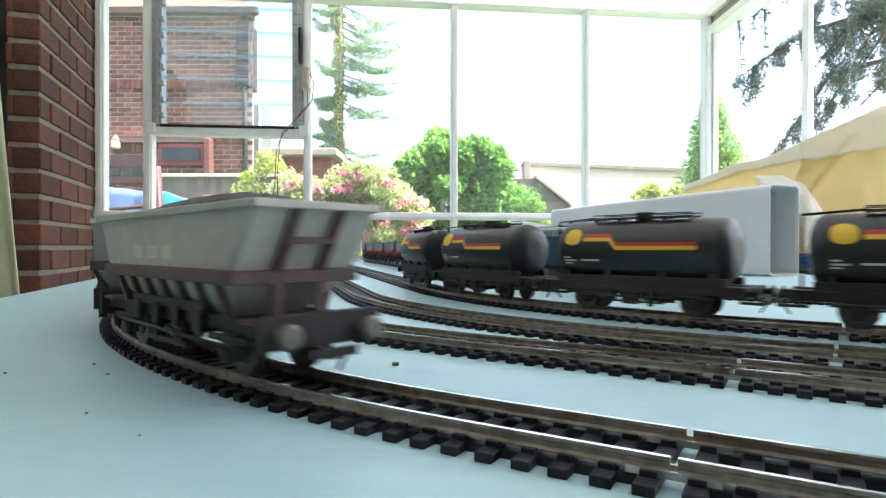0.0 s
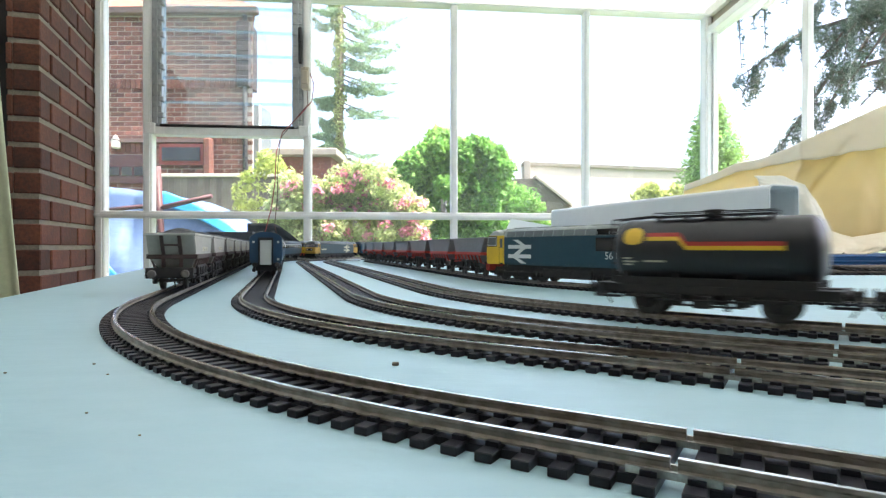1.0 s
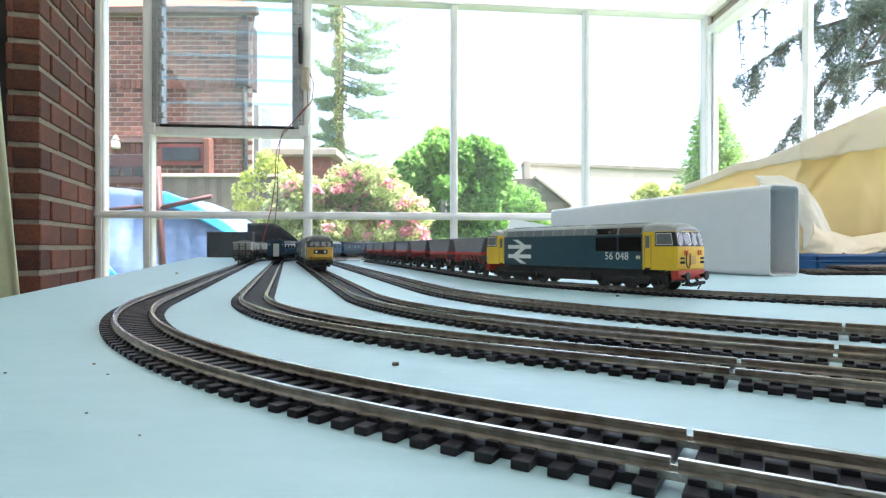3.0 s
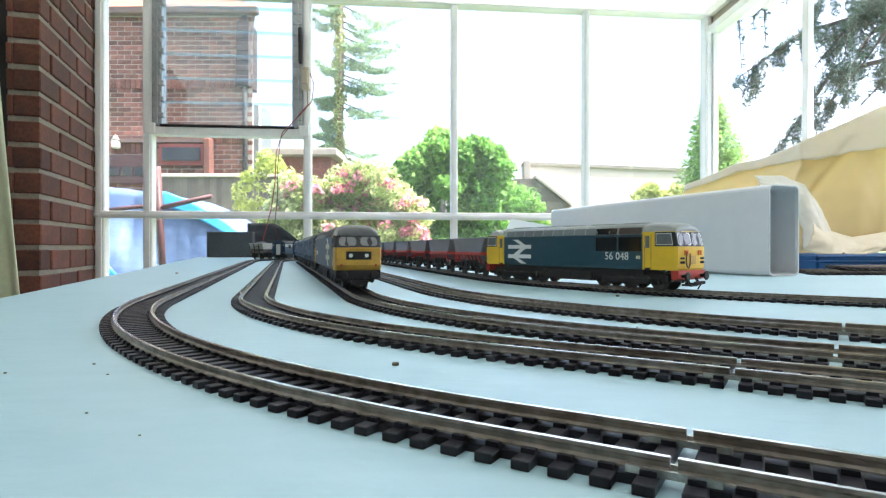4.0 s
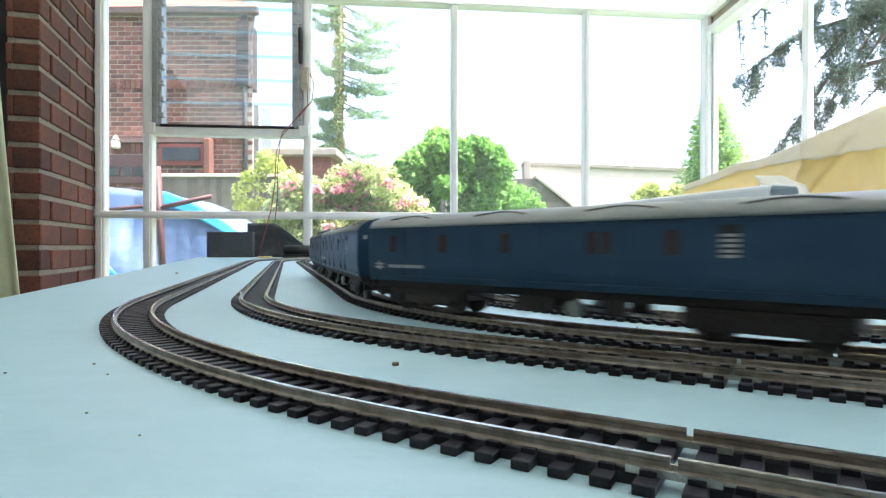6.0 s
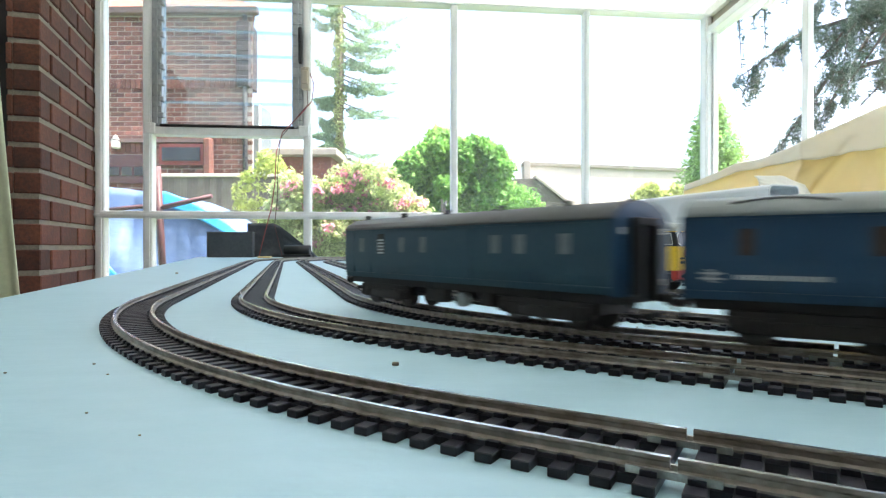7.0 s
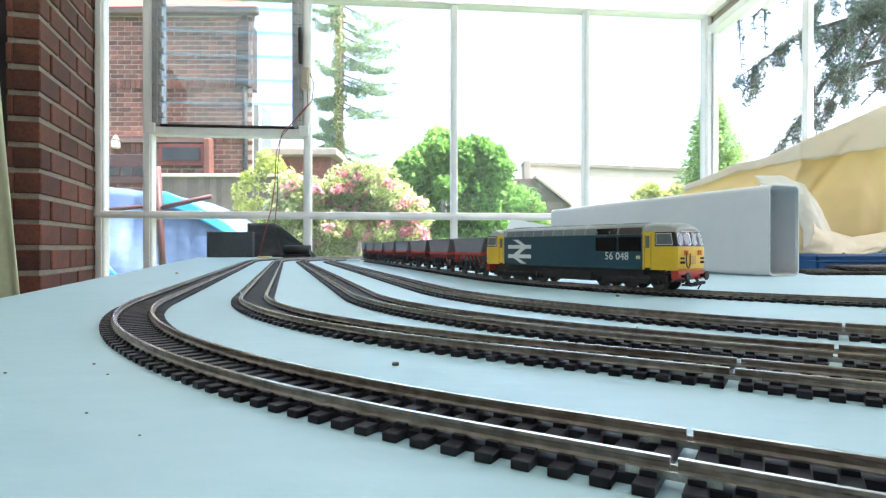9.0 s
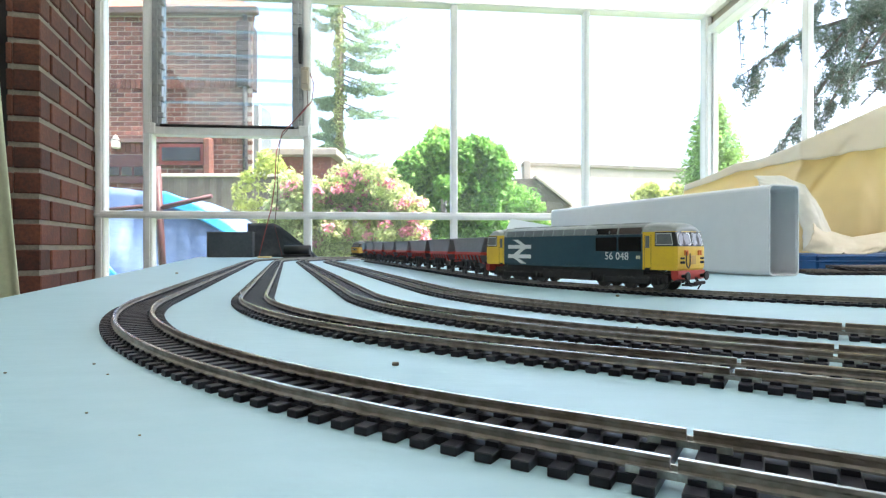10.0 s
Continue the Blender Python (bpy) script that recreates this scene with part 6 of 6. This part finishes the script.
    bm = bmesh.new()
    box(bm, sight(286, 0, 7.6).x, sight(520, 0, 7.6).x, 7.57, 7.65, sight(0, 314, 7.6).z, sight(0, 308, 7.6).z, 0.006)
    part("capping", bm, M_SLAB, f)

    # shrubs and trees
    shrub("rose_bush", "flowering shrub with pink blossom behind the glass", 475, 745, 285, 5.2, M_LEAFL, 42000, 0.026, 11, flowers=150, crest=(0.7, 0.9, 0.88, 0.95, 1.0, 0.9, 0.75))
    shrub("laurel_bush", "dense bright green shrub in the garden", 716, 886, 226, 6.6, M_LEAF, 50000, 0.04, 12, depth=0.7, crest=(0.80, 0.88, 0.92, 1.0, 1.0, 0.95, 0.94, 0.97, 0.92, 0.8), girth=(0.06, 0.14))
    shrub("yellow_bush", "yellow-green leafy shrub by the house", 345, 535, 258, 6.8, M_LEAFY, 5200, 0.034, 13, crest=(0.5, 0.66, 0.6, 0.84, 1.0, 0.92, 0.72), girth=(0.03, 0.09))
    shrub("low_bush", "low yellow-green shrub by the garden wall", 1100, 1215, 316, 8.5, M_LEAFY, 9000, 0.04, 14)
    shrub("dark_bush", "dark green climber on the fence", 790, 985, 306, 9.4, M_LEAF, 20000, 0.04, 15, crest=(1.0, 1.0, 0.97, 0.95, 0.9, 0.7, 0.5))
    # cypress
    c = tagged(new("cypress_tree"), "narrow pointed green cypress", "tree")
    p = sight(1262, 184, 9.5)
    blobs = []
    rnd = random.Random(21)
    for i in range(40):
        u = i / 39
        r = 0.72 * (1 - u) ** 0.62 + 0.06
        blobs.append(((p.x + rnd.uniform(-0.3, 0.3) * r, 9.5 + rnd.uniform(-0.3, 0.3) * r, p.z * u + 0.1), (r, r, 0.3)))
    limbs("trunk", [((p.x, 9.5, -0.15), (p.x, 9.5, p.z - 0.3), 0.07, 0.015)], c)
    leaves("foliage", blobs, 34000, 0.045, M_CYPRESS, c, 22, 0.6, up=0.8)

    # tall thin conifer: ivy up the trunk, long sparse boughs that droop and turn up at the tips
    t = tagged(new("spruce_tree"), "tall thin spruce with ivy on its trunk", "tree")
    D3 = 12.0
    b = sight(600, 290, D3)
    top = sight(606, -160, D3)
    segs = [((b.x, D3, -0.15), (top.x, D3, top.z), 0.085, 0.04)]
    rnd = random.Random(31)
    sprays = []
    for i in range(46):
        z = b.z - 0.5 + (top.z - b.z) * (i + rnd.uniform(-0.5, 0.5)) / 45
        side = 1 if rnd.random() < 0.64 else -1
        ln = (1.35 if side > 0 else 0.62) * rnd.uniform(0.45, 1.0) * (1.0 if z < b.z + 3.4 else 0.8)
        y = rnd.uniform(-0.6, 0.6)
        a = Vector((b.x + (top.x - b.x) * (z - b.z) / (top.z - b.z), D3, z))
        m = a + Vector((side * ln * 0.55, y * 0.5, -0.22 * ln))
        e = a + Vector((side * ln, y, -0.22 * ln + rnd.uniform(-0.1, 0.22)))
        segs += [(a, m, 0.016, 0.010), (m, e, 0.010, 0.004)]
        for k in range(9):
            u = 0.2 + 0.8 * k / 8
            q = a.lerp(m, u / 0.55) if u < 0.55 else m.lerp(e, (u - 0.55) / 0.45)
            w = 0.105 * (0.45 + sin(pi * min(1, u))) * rnd.uniform(0.5, 1.2)
            sprays.append(((q.x, q.y, q.z - 0.3 * w), (w, w * 1.1, w * rnd.uniform(0.28, 0.6))))
    limbs("trunk", segs, t)
    leaves("foliage", sprays, 24000, 0.045, M_NEEDLE, t, 32, 0.4)
    leaves("ivy", [((b.x + 0.02 * sin(k * 5.1), D3, b.z - 0.4 + k * 0.2), (0.105 + 0.035 * sin(k * 2.3), 0.11, 0.2)) for k in range(26)], 5200, 0.042, M_LEAFL, t, 33)

    # dark cedar at the right: arching boughs hung with short drooping sprays
    t = tagged(new("cedar_tree"), "dark cedar with long hanging branches", "tree")
    D4 = 8.0
    root = sight(1720, 300, D4)
    segs = [((root.x, D4, -0.15), (root.x - 0.2, D4, root.z + 4.4), 0.3, 0.12)]
    rnd = random.Random(41)
    blobs = []
    boughs = [(1372, 272, 1470, 130), (1310, 136, 1420, 58), (1312, 28, 1420, -60), (1350, 8, 1450, -90), (1455, 205, 1540, 60), (1500, 150, 1600, 10), (1440, 120, 1540, 0),
              (1475, 90, 1570, -30), (1520, 190, 1640, 60), (1430, 20, 1540, -70), (1500, 30, 1610, -50), (1550, 120, 1660, 0)]
    for ex, ey, mx, my in boughs:
        dd = D4 + rnd.uniform(-0.8, 0.8)
        e, m = sight(ex, ey, dd), sight(mx, my, dd)
        o = Vector((root.x - 0.1, D4, m.z + 0.5))
        segs += [(o, m, 0.05, 0.028), (m, e, 0.028, 0.006)]
        for j in range(18):
            u = (j + 1) / 18
            q = m.lerp(e, u)
            w = 0.085 * (1.1 - 0.7 * u)
            if rnd.random() < 0.8:
                blobs.append(((q.x, q.y, q.z), (w, w * 1.4, w * 0.6)))
            q = o.lerp(m, u) + Vector((rnd.uniform(-.15, .15), rnd.uniform(-.3, .3), rnd.uniform(-.25, .1)))
            if rnd.random() < 0.6:
                blobs.append(((q.x, q.y, q.z), (0.20 * rnd.uniform(0.5, 1.2), 0.24, 0.12)))
            # twigs hanging from the bough
            if rnd.random() < 0.55:
                a = (m.lerp(e, u) if rnd.random() < 0.6 else o.lerp(m, 0.4 + 0.6 * u)) + Vector((0, rnd.uniform(-.1, .1), 0))
                drop = rnd.uniform(0.14, 0.5)
                c = a + Vector((rnd.uniform(-.12, .06), 0, -drop))
                segs.append((a, c, 0.007, 0.003))
                for n in range(5):
                    q = a.lerp(c, (n + 1) / 5)
                    blobs.append(((q.x, q.y, q.z), (0.065 * rnd.uniform(0.6, 1.4), 0.07, 0.06)))
    # two long sprays hanging in the pane beside the corner post
    for x, y0, y1 in ((1308, 28, 122), (1352, -6, 100), (1330, 0, 55)):
        a, c = sight(x - 3, y0 - 30, D4), sight(x + 4, y1, D4)
        segs.append((a, c, 0.012, 0.004))
        for n in range(12):
            q = a.lerp(c, (n + 0.5) / 12)
            w = 0.06 * (1.1 - 0.6 * n / 12) * rnd.uniform(0.5, 1.4)
            blobs.append(((q.x + rnd.uniform(-.03, .03), q.y, q.z), (w, w, w * 0.7)))
    limbs("trunk", segs, t, M_DARKBARK)
    leaves("foliage", blobs, 40000, 0.044, M_NEEDLED, t, 42, 0.4)

    # tarpaulin heap outside with a maroon frame
    def fn(u, w):
        x = -2.95 + 1.6 * u
        top = EYE + 0.42 * (1 - (max(0, u - 0.35) / 0.65) ** 2.2)
        z = -0.1 + (top + 0.1) * min(1, w / 0.6)
        y = 3.9 + 0.25 * min(1, w / 0.6) + max(0, w - 0.6) * 2.0
        nz = noise.noise((x * 3, z * 2, 2)) * 0.09 + abs(noise.noise((x * 7, z * 1.5, 7))) * 0.06
        return (x, y - nz, max(-0.1, z + 0.3 * nz))
    crumple("tarpaulin", "pale blue tarpaulin draped over garden things", M_TARP, fn, 50, 40, "tarpaulin")

    def fb(u, w):
        q = fn(0.55 + 0.46 * u, 0.555 + 0.05 * w)
        return (q[0] + 0.02, q[1] - 0.02, q[2] + 0.012)
    crumple("tarpaulin_hem", "bright blue tarpaulin edge over the pale sheet", M_TARPB, fb, 24, 6, "tarpaulin")

    def fc(u, w):
        q = fn(0.33 + 0.25 * u, 0.16 + (0.25 - 0.17 * u) * w)
        return (q[0], q[1] - 0.015, q[2])
    crumple("blue_tarpaulin", "bright blue tarpaulin lying low on the heap", M_TARPB, fc, 20, 16, "tarpaulin")
    fr = tagged(new("pole_frame"), "maroon wooden pole frame beside the tarpaulin", "frame")
    D5 = 3.3
    for a, b, r in ((sight(278, 295, D5), sight(290, 520, D5), 0.022), (sight(285, 368, D5), sight(375, 347, D5), 0.014), (sight(190, 372, D5), sight(285, 362, D5), 0.012)):
        bm = bmesh.new()
        tube(bm, a, b, r, n=4)
        part("pole", bm, M_POLE, fr)
    bm = bmesh.new()
    a = sight(278, 520, D5)
    tube(bm, (sight(290, 520, D5).x, D5, a.z + 0.01), (sight(292, 520, D5).x, D5, -0.13), 0.022, n=4)
    part("pole", bm, M_POLE, fr)


# ---- build ----
room()
PADS = []
for ln, lab, jt in ((LINE_A, "near model track with dark sleepers and joined metal rails", [3.298]), (LINE_B, "second model track curving over the board", [3.040]),
                    (LINE_C, "third model track curving over the board", [2.784]), (LINE_D, "fourth model track curving over the board", [LINE_D.find(0.243)]), (LINE_E, "far model track under the standing train", [])):
    PADS.append(make_track(ln, lab, jt))
board()
glazing()
roof()
pier()
duct()
foreground()
heap()
far_board_things()
wires()
garden()

# ---- trains ----
hop = hopper(M_HOP, M_BROWN, "grey hopper wagon with brown framing and coal load", True)
hop_red = hopper(M_HOPR, M_HOPRED, "grey hopper wagon with red framing, standing", False)
tank = tanker()
loco56 = loco(56, "teal diesel locomotive with yellow ends, standing on the far track")
loco47 = loco(47, "weathered blue diesel locomotive with yellow ends, pulling vans")
GW = [(-98, -93), (-63, -57.5), (-25, -20.5), (16.5, 21), (22.5, 27), (47.5, 52.5)]
van = coach("blue bogie parcels van with grey roof", 230, M_BLUE, M_ROOF, M_BLUE, [(a, b, 29, 38.5, M_BROWNGLASS) for a, b in GW], (-88, -72, -40, -8, 36, 60), 0, 4, None, None, 106, [(66, 72)])
brake = coach("dusty blue brake coach with pale windows and white grilles", 194, M_BLUED, M_ROOFD, M_BLUE, [(x - 2.8, x + 2.8, 28.5, 37.8, M_PALEGLASS) for x in (-77, -36, -17, 36, 51, 75)], (-86, -67, 20, 60), 10, 0, None, None, None, [(-59.5, -53)], "brake_coach")
coach_b = coach("blue and grey passenger coach with pale gangway door", 262, M_BLUE, M_ROOFD, M_BLUE, [(-116 + i * 26, -100 + i * 26, 30.5, 39, M_WINDOW) for i in range(9)], (), 8, 0, M_GREY, M_GREY, None, (), "passenger_coach")


def motions():
    def run(vehicle, line, lead, marks, half):
        """Keys a vehicle whose middle stands lead metres before the train's mark; marks: (seconds, distance)."""
        rows = []
        for i in range(101):
            t = 0.1 * i
            s = float(np.interp(t, [r[0] for r in marks], [r[1] for r in marks])) + lead
            rows.append((t, seat(line, s, half)))
        walk(vehicle, rows)

    def copies(thing, n):
        return [thing] + [copy_thing(thing, thing.matrix_basis) for _ in range(n - 1)]

    # hoppers leave along A; the mark is the tail
    for i, w in enumerate(copies(hop, 12)):
        run(w, LINE_A, -(0.061 + i * 0.1245), [(0, 3.2225), (0.5, 3.045), (1.0, 2.868), (1.5, 2.69), (2.0, 2.50), (2.7, 2.22), (4.0, 1.71), (10, -0.55)], 0.036)
        tagged(w, "", "", "hoppers of the departing train")
    # coaches leave along B behind a locomotive
    b_marks = [(0, 2.712), (0.5, 2.585), (1.0, 2.455), (1.5, 2.31), (2.0, 2.155), (2.5, 2.0), (10, -0.33)]
    lead_loco = copy_thing(loco56, loco56.matrix_basis)
    lead_loco["label"] = "teal diesel locomotive with yellow ends, leading the coaches away"
    for i, w in enumerate(copies(coach_b, 4)):
        run(w, LINE_B, -(0.134 + i * 0.270), b_marks, 0.09)
        tagged(w, "", "", "coaches of the departing train")
    run(lead_loco, LINE_B, -(4 * 0.270 + 0.134), b_marks, 0.072)
    # vans on C; the mark is the nose of the locomotive
    next_loco = copy_thing(loco47, loco47.matrix_basis)
    next_loco["label"] = "weathered blue diesel locomotive coming round the far bend"
    c_marks = [(0, 0.837), (1.8, 1.584), (2.7, 1.955), (4.0, 2.465), (4.5, 2.674), (4.8, 2.81), (5.5, 3.11), (6.8, 3.646), (7.0, 3.729), (7.5, 3.925), (10, 4.92)]
    run(loco47, LINE_C, -0.129, c_marks, 0.072)
    lead = 0.262
    for w in copies(van, 3):
        run(w, LINE_C, -(lead + 0.121), c_marks, 0.081)
        tagged(w, "", "", "parcels vans of the passing train")
        lead += 0.245
    run(brake, LINE_C, -(lead + 0.104), c_marks, 0.066)
    # tank wagons on D; the mark is the tail of the last one
    for i, w in enumerate(copies(tank, 6)):
        run(w, LINE_D, 0.046 + i * 0.118, [(0, 2.164), (0.5, 2.2845), (1.0, 2.434), (1.2, 2.496), (10, 4.98)], 0.0285)
        tagged(w, "", "", "tank wagons of the passing train")
    # the next train on D, seen at the very end
    run(next_loco, LINE_D, -0.129, [(0, 0.948 - 2.4), (10, 0.948)], 0.072)


# the standing train on E
E0 = LINE_E.find(0.4345)
loco56.matrix_basis = seat(LINE_E, E0 - 0.1165, 0.064)
for i in range(8):
    w = hop_red if i == 0 else copy_thing(hop_red, hop_red.matrix_basis)
    w.matrix_basis = seat(LINE_E, E0 - 0.2945 - i * 0.1245, 0.036)
    tagged(w, "", "", "hoppers of the standing train")

# ---- pieces laid last ----
for t, places in PADS:
    for m in places:
        o = new("sleeper", ME_SLEEPER)
        o.parent, o.matrix_basis = t, m
lay_bricks()
motions()
